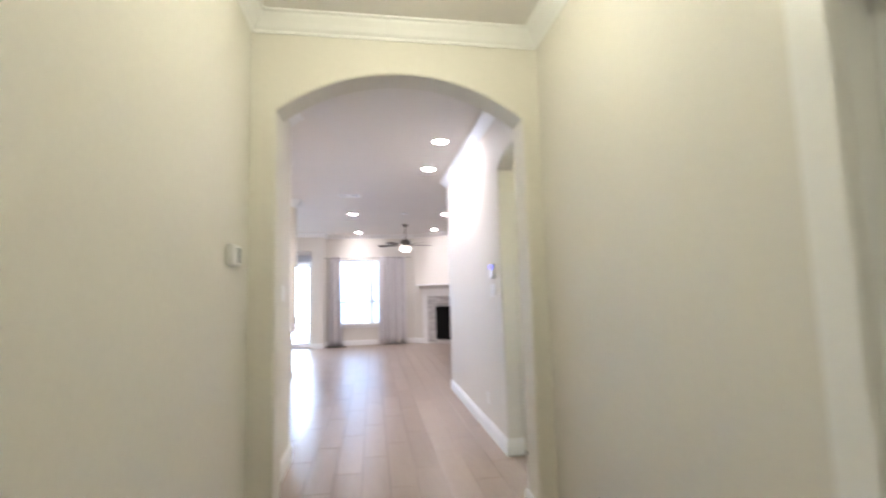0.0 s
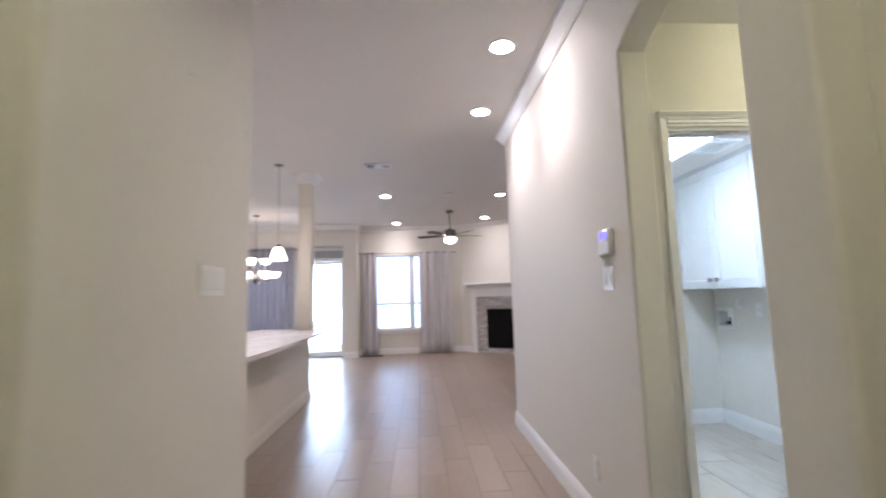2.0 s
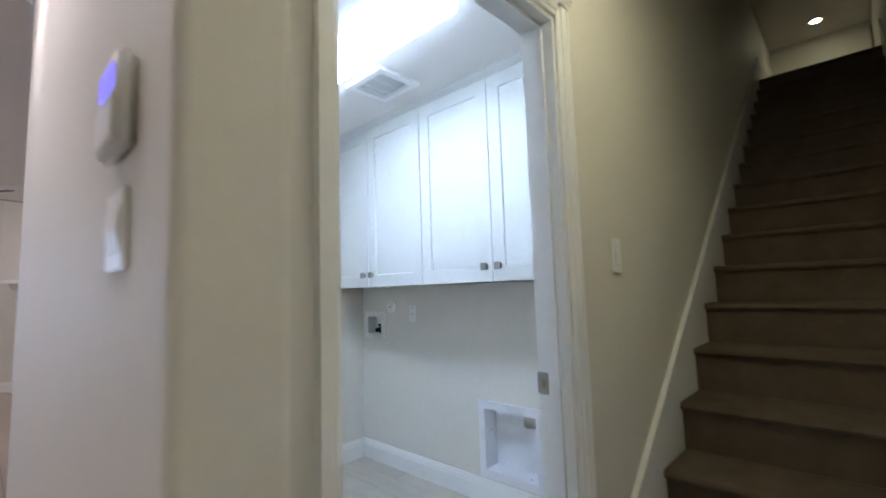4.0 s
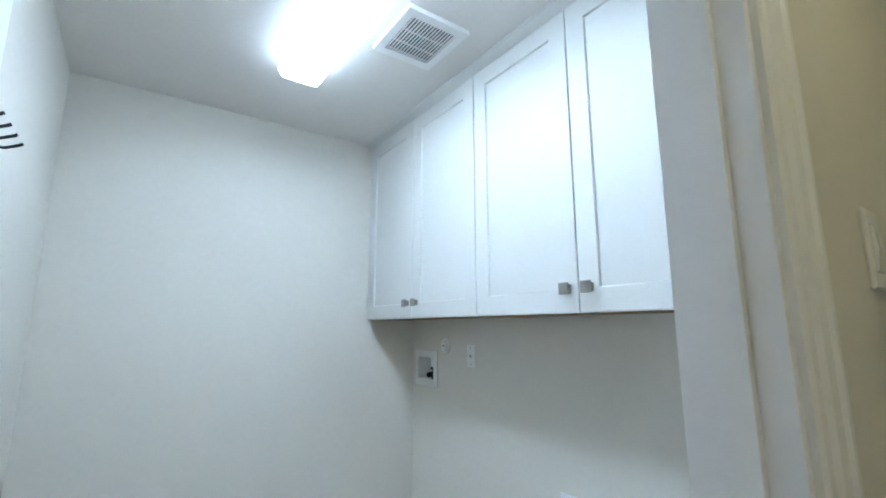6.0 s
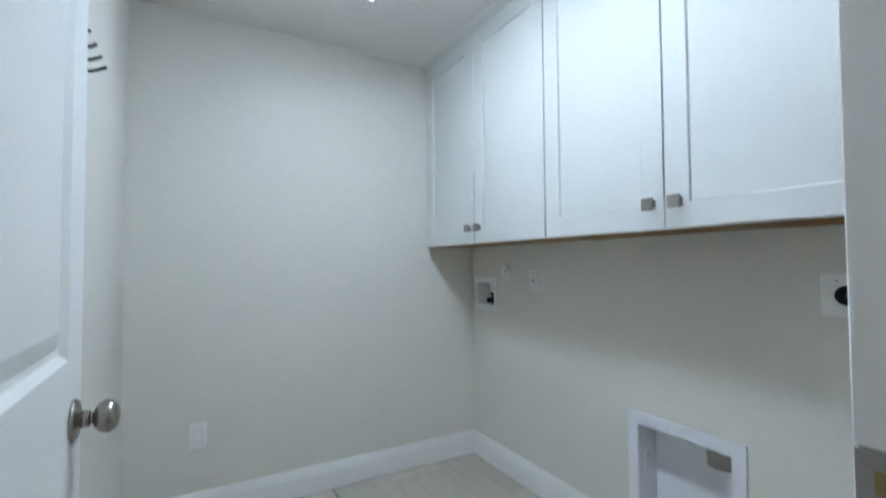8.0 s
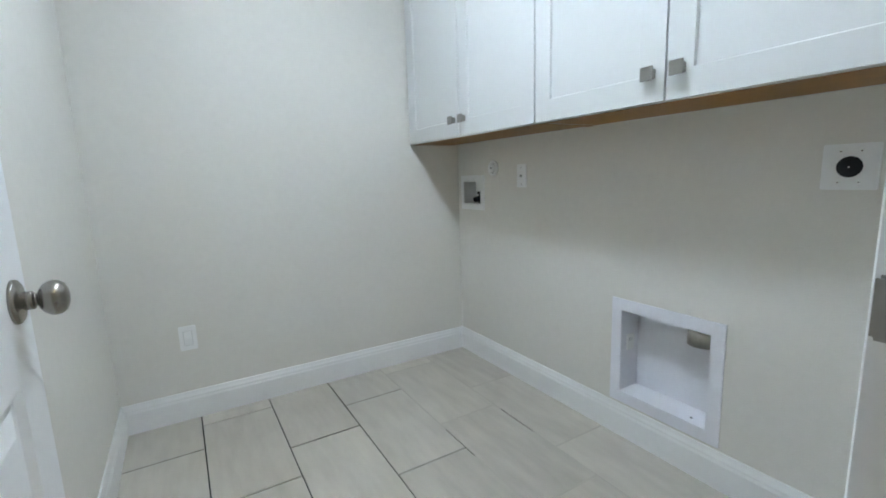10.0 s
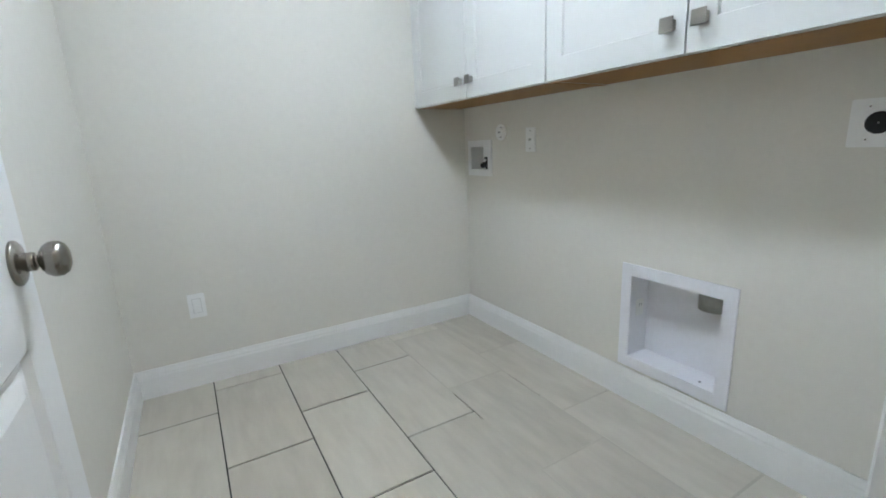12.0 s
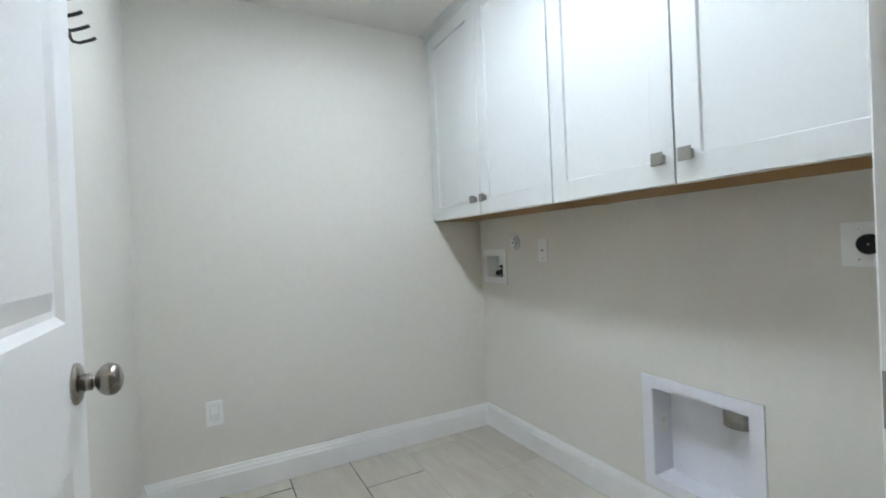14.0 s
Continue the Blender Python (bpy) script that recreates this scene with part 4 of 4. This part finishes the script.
def column(x, y):
    t = thing("column", (x, y, 0.905), "cream square column standing on the bar end", "column")
    h = 0.085
    part("shaft", soft_box(x - h, x + h, y - h, y + h, 0.9055, CH - 0.12, 0.004), CREAM, t)
    for z, o in ((2.52, 0.012), (0.906, 0.015)):
        part("band", soft_box(x - h - o, x + h + o, y - h - o, y + h + o, z, z + (0.03 if z > 2 else 0.1), 0.004), CREAM, t)
    bm = bmesh.new()
    prof = [(o, CH - 0.122 + z) for o, z in CROWN]
    sweep(bm, prof, [(x - h, y - h), (x - h, y + h), (x + h, y + h), (x + h, y - h), (x - h, y - h)])
    part("capital", bm, TRIM, t, "white crown capital")


column(-2.435, 4.02)


# ---- hanging lights and the fan ----
def pendant(x, y, drop):
    t = thing("pendant_light", (x, y, CH), "lit white glass cone pendant on a thin rod", "pendant light", "pendants over the bar")
    part("canopy", lathe(bmesh.new(), [(0.06, -0.001), (0.06, -0.012), (0.02, -0.025)], Matrix.Translation((x, y, CH)), 20), NICKEL, t)
    part("rod", tube(bmesh.new(), [(x, y, CH - 0.02), (x, y, drop + 0.19)], 0.004, 8), NICKEL, t)
    part("cap", lathe(bmesh.new(), [(0.02, 0.2), (0.035, 0.17), (0.04, 0.155)], Matrix.Translation((x, y, drop)), 20), NICKEL, t)
    part("shade", lathe(bmesh.new(), [(0.042, 0.155), (0.055, 0.13), (0.1, 0.0), (0.097, 0.0), (0.05, 0.13), (0.02, 0.15)], Matrix.Translation((x, y, drop)), 24), LIT_SHADE, t, "glowing white glass shade", True)


for y in (2.21, 3.5):
    pendant(-2.64, y, 1.78)
pendant(-2.64, 0.95, 1.78)


def chandelier(x, y):
    t = thing("chandelier", (x, y, CH), "two-tier chandelier with lit white glass bowls", "chandelier")
    part("canopy", lathe(bmesh.new(), [(0.065, -0.001), (0.06, -0.02), (0.015, -0.03)], Matrix.Translation((x, y, CH)), 20), NICKEL, t)
    part("rod", tube(bmesh.new(), [(x, y, CH - 0.02), (x, y, 2.2)], 0.006, 8), NICKEL, t)
    part("stem", lathe(bmesh.new(), [(0.012, 0.56), (0.03, 0.52), (0.02, 0.45), (0.035, 0.3), (0.02, 0.2), (0.05, 0.08), (0.03, 0.03), (0.008, 0.0)], Matrix.Translation((x, y, 1.62)), 18), NICKEL, t, "", True)
    for n, r, z in ((6, 0.34, 1.74), (3, 0.18, 2.0)):
        for k in range(n):
            a = 2 * math.pi * k / n + 0.3
            cx, cy = x + r * math.cos(a), y + r * math.sin(a)
            arm = part("arm", tube(bmesh.new(), [(x, y, z - 0.02), (x + 0.6 * (cx - x), y + 0.6 * (cy - y), z - 0.07), (cx, cy, z)], 0.008, 8), NICKEL, t, "", True)
            part("bowl", lathe(bmesh.new(), [(0.02, 0.0), (0.07, 0.02), (0.095, 0.06), (0.105, 0.11), (0.1, 0.11), (0.088, 0.06), (0.02, 0.012)], Matrix.Translation((cx, cy, z)), 20), LIT_SHADE, arm, "glowing white glass bowl", True)


chandelier(-4.08, 6.75)


def ceiling_fan(x, y):
    t = thing("ceiling_fan", (x, y, CH), "nickel ceiling fan with dark wooden blades and light", "ceiling fan")
    part("canopy", lathe(bmesh.new(), [(0.07, -0.001), (0.065, -0.04), (0.02, -0.06)], Matrix.Translation((x, y, CH)), 24), NICKEL, t, "", True)
    part("downrod", tube(bmesh.new(), [(x, y, CH - 0.05), (x, y, 2.56)], 0.012, 10), NICKEL, t)
    part("motor", lathe(bmesh.new(), [(0.03, 0.19), (0.1, 0.16), (0.13, 0.11), (0.13, 0.06), (0.1, 0.02), (0.06, 0.0)], Matrix.Translation((x, y, 2.42)), 28), NICKEL, t, "", True)
    part("light_bowl", lathe(bmesh.new(), [(0.115, 0.0), (0.12, -0.03), (0.11, -0.07), (0.07, -0.1), (0.01, -0.11)], Matrix.Translation((x, y, 2.418)), 28), LIT_SHADE, t, "glowing white glass bowl", True)
    for k in range(5):
        a = 2 * math.pi * k / 5 + 0.25
        m = Matrix.Translation((x, y, 2.475)) @ Matrix.Rotation(a, 4, "Z") @ Matrix.Rotation(radians(11), 4, "X")
        bm = bmesh.new()
        pts = [(0.2, -0.05), (0.62, -0.07), (0.66, -0.055), (0.675, 0), (0.66, 0.055), (0.62, 0.07), (0.2, 0.05)]
        prism(bm, pts, "z", -0.004, 0.004)
        bmesh.ops.transform(bm, matrix=m, verts=bm.verts[:])
        b = part("blade", bm, WALNUT, t, "dark wooden blade")
        bm = boxes((0.11, 0.26, -0.018, 0.018, -0.011, -0.0045))
        bmesh.ops.transform(bm, matrix=m, verts=bm.verts[:])
        part("bracket", bm, NICKEL, b)


ceiling_fan(-0.31, 6.65)


def ceiling_register(x, y, w, d, label="white ceiling air vent with dark slots"):
    t = thing("ceiling_vent", (x, y, CH), label, "ceiling vent", "ceiling vents")
    z1, z0 = CH - 0.001, CH - 0.012
    m = 0.025
    part("frame", boxes((x - w / 2, x + w / 2, y - d / 2, y - d / 2 + m, z0, z1), (x - w / 2, x + w / 2, y + d / 2 - m, y + d / 2, z0, z1), (x - w / 2, x - w / 2 + m, y - d / 2 + m, y + d / 2 - m, z0, z1), (x + w / 2 - m, x + w / 2, y - d / 2 + m, y + d / 2 - m, z0, z1), (x - 0.05, x + 0.05, y - d / 2 + m, y + d / 2 - m, z0, z1)), TRIM, t)
    # Darkness inside the duct is painted as a black sheet.
    part("backing", boxes((x - w / 2 + m, x + w / 2 - m, y - d / 2 + m, y + d / 2 - m, z1 - 0.002, z1)), BLACK_PLASTIC, t)
    for k in range(4):
        yy = y - d / 2 + m + (k + 0.5) * (d - 2 * m) / 4
        part("slat", boxes((x - w / 2 + m, x - 0.05, yy - 0.003, yy + 0.003, z0 + 0.002, z1 - 0.003)), TRIM, t)
        part("slat", boxes((x + 0.05, x + w / 2 - m, yy - 0.003, yy + 0.003, z0 + 0.002, z1 - 0.003)), TRIM, t)


ceiling_register(-1.43, 3.58, 0.34, 0.2)
ceiling_register(-3.9, 4.88, 0.34, 0.2)
solid("smoke_detector", lathe(bmesh.new(), [(0.065, -0.001), (0.065, -0.02), (0.055, -0.032), (0.02, -0.036)], Matrix.Translation((-0.43, 5.16, CH)), 28), PLASTIC, "round white smoke detector on the ceiling", "smoke detector")


# ---- fireplace across the corner ----
FPM = Matrix(((DUX, -0.572, 0, DGX + 0.235 * DUX), (DUY, -0.82, 0, DGY + 0.235 * DUY), (0, 0, 1, 0), (0, 0, 0, 1)))


def fire_part(name, bm, mat, t, label=""):
    bmesh.ops.transform(bm, matrix=FPM, verts=bm.verts[:])
    return part(name, bm, mat, t, label)


def fireplace():
    base = FPM @ Vector((0.87, 0, 0))
    t = thing("fireplace", base, "white mantel fireplace with stacked stone and black firebox", "fireplace")
    fire_part("backing", boxes((0.1, 0.43, 0.002, 0.05, 0, 1.25), (1.31, 1.64, 0.002, 0.05, 0, 1.25), (0.43, 1.31, 0.002, 0.05, 0.97, 1.25), (0.43, 1.31, 0.002, 0.05, 0, 0.12)), MORTAR, t)
    rng = random.Random(7)
    bm = bmesh.new()
    z = 0.004
    while z < 1.22:
        h = rng.choice((0.035, 0.045, 0.055))
        u = 0.17 - rng.random() * 0.08
        while u < 1.57:
            w = rng.uniform(0.08, 0.22)
            a, b = max(u, 0.17), min(u + w - 0.004, 1.57)
            if z + h < 0.12 or z > 0.97:
                spans = [(a, b)]
            else:
                spans = [(a, min(b, 0.43)), (max(a, 1.31), b)]
            for p, q in spans:
                if q - p > 0.015:
                    quad_box(bm, p, q, 0.05, 0.056 + 0.014 * rng.random(), z, min(z + h - 0.003, 1.247))
            u += w
        z += h
    st = fire_part("stone_facing", bm, STONE, t, "stacked pale and grey stone strips")
    tagged(st, kind="stuff")
    bm = boxes((0.43, 0.445, -0.0, 0.062, 0.12, 0.97), (1.295, 1.31, 0.0, 0.062, 0.12, 0.97), (0.445, 1.295, 0.0, 0.062, 0.955, 0.97), (0.445, 1.295, 0.0, 0.062, 0.12, 0.14), (0.445, 1.295, 0.002, 0.012, 0.14, 0.955))
    fire_part("firebox", bm, SOOT, t, "black metal firebox front")
    fire_part("firebox_glass", boxes((0.445, 1.295, 0.03, 0.034, 0.14, 0.955)), SOOT, t, "dark glass")
    for u in (0.055, 1.565):
        leg = fire_part("leg", boxes((u, u + 0.12, 0.0, 0.1, 0.14, 1.25)), TRIM, t)
        fire_part("plinth", boxes((u - 0.008, u + 0.128, 0.0, 0.112, 0.0, 0.14)), TRIM, leg)
    fire_part("frieze", boxes((0.055, 1.685, 0.0, 0.1, 1.25, 1.46), (0.045, 1.695, 0.1, 0.11, 1.27, 1.3)), TRIM, t)
    bm = bmesh.new()
    prof = [(0.0, 1.44), (0.112, 1.44), (0.125, 1.46), (0.15, 1.49), (0.19, 1.515), (0.2, 1.53), (0.0, 1.53)]
    prism(bm, prof, "x", 0.0, 1.74)
    fire_part("bed_moulding", bm, TRIM, t)
    fire_part("shelf", soft_box(-0.07, 1.81, 0.0, 0.24, 1.53, 1.58, 0.006), TRIM, t, "white mantel shelf")


fireplace()


# ---- windows ----
def frame_bars(x0, x1, z0, z1, y0, y1, w):
    """A rectangular frame of bars of width w."""
    return pierced("y", y0, y1, x0, x1, z0, z1, [(x0 + w, x1 - w, z0 + w, z1 - w)])


def living_window():
    t = thing("window_1", ((WX0 + WX1) / 2, FARY, WZ0), "bright white-framed sash window with a sill", "window", kind="structure")
    y0, y1 = FARY + 0.06, FARY + 0.11
    part("window_frame", frame_bars(WX0, WX1, WZ0, WZ1, y0 - 0.015, y1 + 0.015, 0.03), TRIM, t)
    part("mullion", boxes((-1.17, -1.05, y0 - 0.012, y1 + 0.012, WZ0 + 0.03, WZ1 - 0.03)), TRIM, t)
    for a, b in ((WX0 + 0.03, -1.17), (-1.05, WX1 - 0.03)):
        part("meeting_rail", boxes((a, b, y0, y1, 1.13, 1.17)), TRIM, t)
        for z0, z1 in ((WZ0 + 0.03, 1.13), (1.17, WZ1 - 0.03)):
            g = part("pane", boxes((a, b, y0 + 0.02, y0 + 0.026, z0, z1)), DIM_GLASS, t)
            g.visible_shadow = False
    part("window_sill", soft_box(WX0 - 0.05, WX1 + 0.05, FARY - 0.05, FARY + 0.06, WZ0 - 0.035, WZ0 - 0.002, 0.004), TRIM, t)
    part("apron", boxes((WX0 - 0.03, WX1 + 0.03, FARY - 0.015, FARY - 0.001, WZ0 - 0.1, WZ0 - 0.035)), TRIM, t)


living_window()


def patio_door():
    t = thing("door_patio", (-3.13, 8.42, 0), "white-framed glass patio door full of daylight", "door", kind="structure")
    x0, x1, y0, y1 = -3.62, -2.64, 8.42, 8.47
    part("door_frame", frame_bars(x0, x1, 0.0, 2.22, y0 - 0.01, y1 + 0.01, 0.045), TRIM, t)
    part("leaf", frame_bars(x0 + 0.047, x1 - 0.047, 0.047, 2.17, y0, y1 - 0.01, 0.07), TRIM, t)
    g = part("pane", boxes((x0 + 0.117, x1 - 0.117, y0 + 0.015, y0 + 0.022, 0.117, 2.10)), GLASS, t)
    g.visible_shadow = False
    part("transom_bar", boxes((x0, x1, y0 - 0.01, y1, 2.42, 2.5)), TRIM, t)
    # Board added behind the blind to block the daylight above the door.
    part("light_block_panel", boxes((x0, x1, y0 + 0.002, y1 - 0.002, 2.2205, 2.4195)), TRIM, t)
    part("handle", soft_box(x0 + 0.065, x0 + 0.09, y0 - 0.05, y0 - 0.0, 0.95, 1.12, 0.006), NICKEL, t, "nickel pull handle")
    part("threshold", boxes((x0, x1, y0 - 0.06, y1, -0.004, 0.012)), NICKEL, t)


patio_door()


def roller_blind():
    t = thing("window_blind", (-3.13, 8.4, 2.3), "grey-blue raised blind above the patio door", "blind")
    for k in range(7):
        z = 2.25 + 0.024 * k
        part("slat", soft_box(-3.6, -2.66, 8.375, 8.41, z, z + 0.019, 0.003, 1), BLIND, t)


roller_blind()


def nook_window(name, x0, x1, y, z0, z1, label):
    t = thing(name, ((x0 + x1) / 2, y, z0), label, "window", kind="structure")
    part("window_frame", frame_bars(x0, x1, z0, z1, y, y + 0.06, 0.04), TRIM, t)
    part("mullion", boxes(((x0 + x1) / 2 - 0.02, (x0 + x1) / 2 + 0.02, y, y + 0.06, z0 + 0.04, z1 - 0.04)), TRIM, t)
    for a, b in ((x0 + 0.04, (x0 + x1) / 2 - 0.02), ((x0 + x1) / 2 + 0.02, x1 - 0.04)):
        g = part("pane", boxes((a, b, y + 0.025, y + 0.031, z0 + 0.04, z1 - 0.04)), GLASS, t)
        g.visible_shadow = False


nook_window("window_2", -5.05, -3.85, NOOKY + 0.12, 0.5, 2.4, "white-framed nook window behind drawn curtains")


def west_window():
    t = thing("window_3", (WESTX, 7.5, 1.42), "small bright kitchen window with white frame", "window", kind="structure")
    y0, y1, z0, z1 = 7.05, 7.95, 1.42, 2.15
    part("window_frame", pierced("x", WESTX - 0.1, WESTX - 0.04, y0, y1, z0, z1, [(y0 + 0.04, y1 - 0.04, z0 + 0.04, z1 - 0.04)]), TRIM, t)
    g = part("pane", boxes((WESTX - 0.075, WESTX - 0.069, y0 + 0.04, y1 - 0.04, z0 + 0.04, z1 - 0.04)), DIM_GLASS, t)
    g.visible_shadow = False
    part("window_sill", soft_box(WESTX - 0.03, WESTX + 0.04, y0 - 0.04, y1 + 0.04, z0 - 0.03, z0 - 0.001, 0.004), TRIM, t)


west_window()


# ---- curtains ----
def curtain(x0, x1, y, z0, z1, folds, mat, label, group, spread=0.0, seed=1, depth=0.035):
    """A hanging curtain with soft folds, gathered slightly towards its top."""
    t = thing("curtain", ((x0 + x1) / 2, y, z0), label, "curtain", group)
    rng = random.Random(seed)
    nu, nv = folds * 18, 12
    ph = [rng.uniform(-0.35, 0.35) for _ in range(folds + 1)]
    bm = bmesh.new()
    layers = []
    for side in (0, 1):
        grid = []
        for j in range(nv + 1):
            f = j / nv
            row = []
            for i in range(nu + 1):
                s = i / nu
                amp = depth + 0.012 * (1 - f) * math.sin(5 * s + seed)
                a = 2 * math.pi * s * folds + ph[int(s * folds)] * (1 - f)
                x = x0 + (x1 - x0) * s + spread * (1 - f) * (s - 0.5)
                row.append(bm.verts.new((x, y + amp * math.sin(a) + 0.004 * side, z0 + (z1 - z0) * f)))
            grid.append(row)
        layers.append(grid)
    for grid in layers:
        for j in range(nv):
            for i in range(nu):
                bm.faces.new((grid[j][i], grid[j][i + 1], grid[j + 1][i + 1], grid[j + 1][i]))
    a, b = layers
    for i in range(nu):
        bm.faces.new((a[0][i], a[0][i + 1], b[0][i + 1], b[0][i]))
        bm.faces.new((a[nv][i], a[nv][i + 1], b[nv][i + 1], b[nv][i]))
    for j in range(nv):
        bm.faces.new((a[j][0], a[j + 1][0], b[j + 1][0], b[j][0]))
        bm.faces.new((a[j][nu], a[j + 1][nu], b[j + 1][nu], b[j][nu]))
    part("cloth", bm, mat, t, "", True)
    for k in range(folds * 2):
        xg = x0 + (x1 - x0) * (k + 0.5) / (2 * folds)
        m = Matrix.Translation((xg, y + 0.035 * math.sin(math.pi * (k + 0.5)) * 0.2, z1 - 0.035)) @ Matrix.Rotation(radians(90), 4, "Y")
        part("grommet", lathe(bmesh.new(), [(0.018, -0.004), (0.026, -0.003), (0.026, 0.003), (0.018, 0.004)], m, 14), NICKEL, t)


def curtain_rod(x0, x1, y, wall_y, z):
    t = thing("curtain_rod", ((x0 + x1) / 2, y, z), "thin metal curtain rod on wall brackets", "curtain rod", "curtain rods")
    part("rod", tube(bmesh.new(), [(x0, y, z), (x1, y, z)], 0.009, 10), PEWTER, t)
    for x in (x0, x1):
        part("finial", lathe(bmesh.new(), [(0.01, -0.02), (0.018, 0.0), (0.01, 0.02)], Matrix.Translation((x, y, z)) @ Matrix.Rotation(radians(90), 4, "Y"), 14), PEWTER, t, "", True)
    for x in (x0 + 0.06, x1 - 0.06):
        part("bracket", boxes((x - 0.006, x + 0.006, y, wall_y, z - 0.014, z - 0.004)), PEWTER, t)


curtain_rod(-2.31, -0.08, FARY - 0.09, FARY, 2.325)
curtain(-2.2, -1.93, FARY - 0.09, 0.02, 2.36, 2, CURTAIN, "pale grey grommet curtain gathered beside the window", "living room curtains", 0.1, 3)
curtain(-0.93, -0.19, FARY - 0.09, 0.02, 2.36, 4, CURTAIN, "pale grey grommet curtain hanging wide beside the window", "living room curtains", 0.03, 5)
curtain_rod(-5.3, -3.65, NOOKY - 0.09, NOOKY, 2.42)
curtain(-5.22, -4.5, NOOKY - 0.09, 0.02, 2.455, 6, BLUE_CURTAIN, "blue-grey grommet curtain drawn across the nook window", "nook curtains", 0.0, 8)
curtain(-4.52, -3.72, NOOKY - 0.11, 0.02, 2.455, 6, BLUE_CURTAIN, "blue-grey grommet curtain drawn across the nook window", "nook curtains", 0.0, 11)


# ---- floor pieces, last ----
def piece_mesh(name, w, l, h, mat, r=0.0012):
    bm = bmesh.new()
    lo = [bm.verts.new((x * w / 2, y * l / 2, 0)) for x, y in ((-1, -1), (1, -1), (1, 1), (-1, 1))]
    hi = [bm.verts.new((x * w / 2, y * l / 2, h - r)) for x, y in ((-1, -1), (1, -1), (1, 1), (-1, 1))]
    tp = [bm.verts.new((x * (w / 2 - r), y * (l / 2 - r), h)) for x, y in ((-1, -1), (1, -1), (1, 1), (-1, 1))]
    for a, b in ((lo, hi), (hi, tp)):
        for k in range(4):
            bm.faces.new((a[k], a[(k + 1) % 4], b[(k + 1) % 4], b[k]))
    bm.faces.new(tp)
    return mesh_of(name, bm, mat)


def lay(parent, name, x0, x1, y0, y1, origin_x, pitch, length, gap, stagger, depth, mat, inside, near, limit=300, far_mat=None, end_gap=None):
    """Pieces in rows along y, cut at the room's edges; the far ones are joined into one mesh."""
    end_gap = end_gap or gap
    cache = {}
    rest = bmesh.new()
    count = 0
    k0, k1 = math.floor((x0 - origin_x) / pitch), math.ceil((x1 - origin_x) / pitch)
    for k in range(k0, k1):
        a, b = max(x0, origin_x + k * pitch + gap / 2), min(x1, origin_x + (k + 1) * pitch - gap / 2)
        if b - a < 0.01:
            continue
        off = stagger(k)
        for j in range(math.floor((y0 - off) / length), math.ceil((y1 - off) / length)):
            for c, d in inside(a, b, max(y0, off + j * length + end_gap / 2), min(y1, off + (j + 1) * length - end_gap / 2)):
                if d - c < 0.02:
                    continue
                if near(a, b, c, d) and count < limit:
                    key = (round(b - a, 3), round(d - c, 3))
                    if key not in cache:
                        cache[key] = piece_mesh(name, b - a, d - c, depth, mat)
                    ob = new(name, cache[key])
                    ob.parent = parent
                    ob.location = ((a + b) / 2, (c + d) / 2, -depth)
                    count += 1
                else:
                    quad_box(rest, a, b, c, d, -depth, 0)
    if len(rest.verts):
        o = part(name + "s_far", rest, far_mat or mat, parent)
        tagged(o, kind="stuff")
    else:
        rest.free()
    return count


def hall_inside(a, b, c, d):
    """Parts of a plank's run that lie in the open rooms."""
    m = (a + b) / 2
    if m < FX0:
        return [(max(c, HWY), min(d, NOOKY if m < -3.62 or m > -2.64 else 8.42))]
    if m < 0.0:
        return [(max(c, HWY) if m < HWX else c, min(d, NOOKY if m < -2.33 and not -3.62 < m < -2.64 else FARY))]
    if m < 0.14:
        return [(max(c, SAY0), min(d, SAY1)), (max(c, 2.57), min(d, FARY - 0.1))]
    if m < 1.25:
        return [(max(c, SAY0), min(d, DY + 0.02 if DX0 < m < DX1 else DY)), (max(c, 2.57), d)]
    return [(max(c, 2.57), d)]


fl = bpy.data.objects["floor"]
lay(fl, "plank", WESTX, EASTX, -5.2, FARY, -0.57, 0.2025, 0.918, 0.0035, lambda k: 1.11 + 0.306 * (k % 3), 0.006, PLANK, hall_inside,
    lambda a, b, c, d: a > -2.45 and c > -3.2 and d < 8.0, far_mat=PLANK_FAR)
ll = bpy.data.objects["floor_laundry"]
lay(ll, "floor_tile", LX0, LX1, DY + 0.032, LY1, 0.458, 0.306, 0.612, 0.005, lambda k: 1.607 + 0.207 * k, 0.0045, TILE, lambda a, b, c, d: [(max(c, DY + 0.032 if a > DX0 - 0.3 and b < DX1 + 0.3 else LY0), d)], lambda a, b, c, d: True, end_gap=0.0075)

# joint filling: beige where the joints are grouted, left open in two short stretches
fy0, fy1, fz0, fz1 = DY + 0.033, LY1, -0.0046, -0.0004
part("joint_filling", boxes((1.371, 1.677, fy0, 1.345, fz0, fz1), (1.381, 1.677, 1.345, 1.57, fz0, fz1), (1.371, 1.677, 1.57, fy1, fz0, fz1),
                            (1.677, LX1, fy0, 1.345, fz0, fz1), (1.687, LX1, 1.345, 1.57, fz0, fz1), (1.677, LX1, 1.57, fy1, fz0, fz1)), FILLED, ll)
part("joint_filling", boxes((LX0, 0.454, fy0, fy1, fz0, fz1), (1.0745, 1.371, fy0, fy1, fz0, fz1)), GREYED, ll)
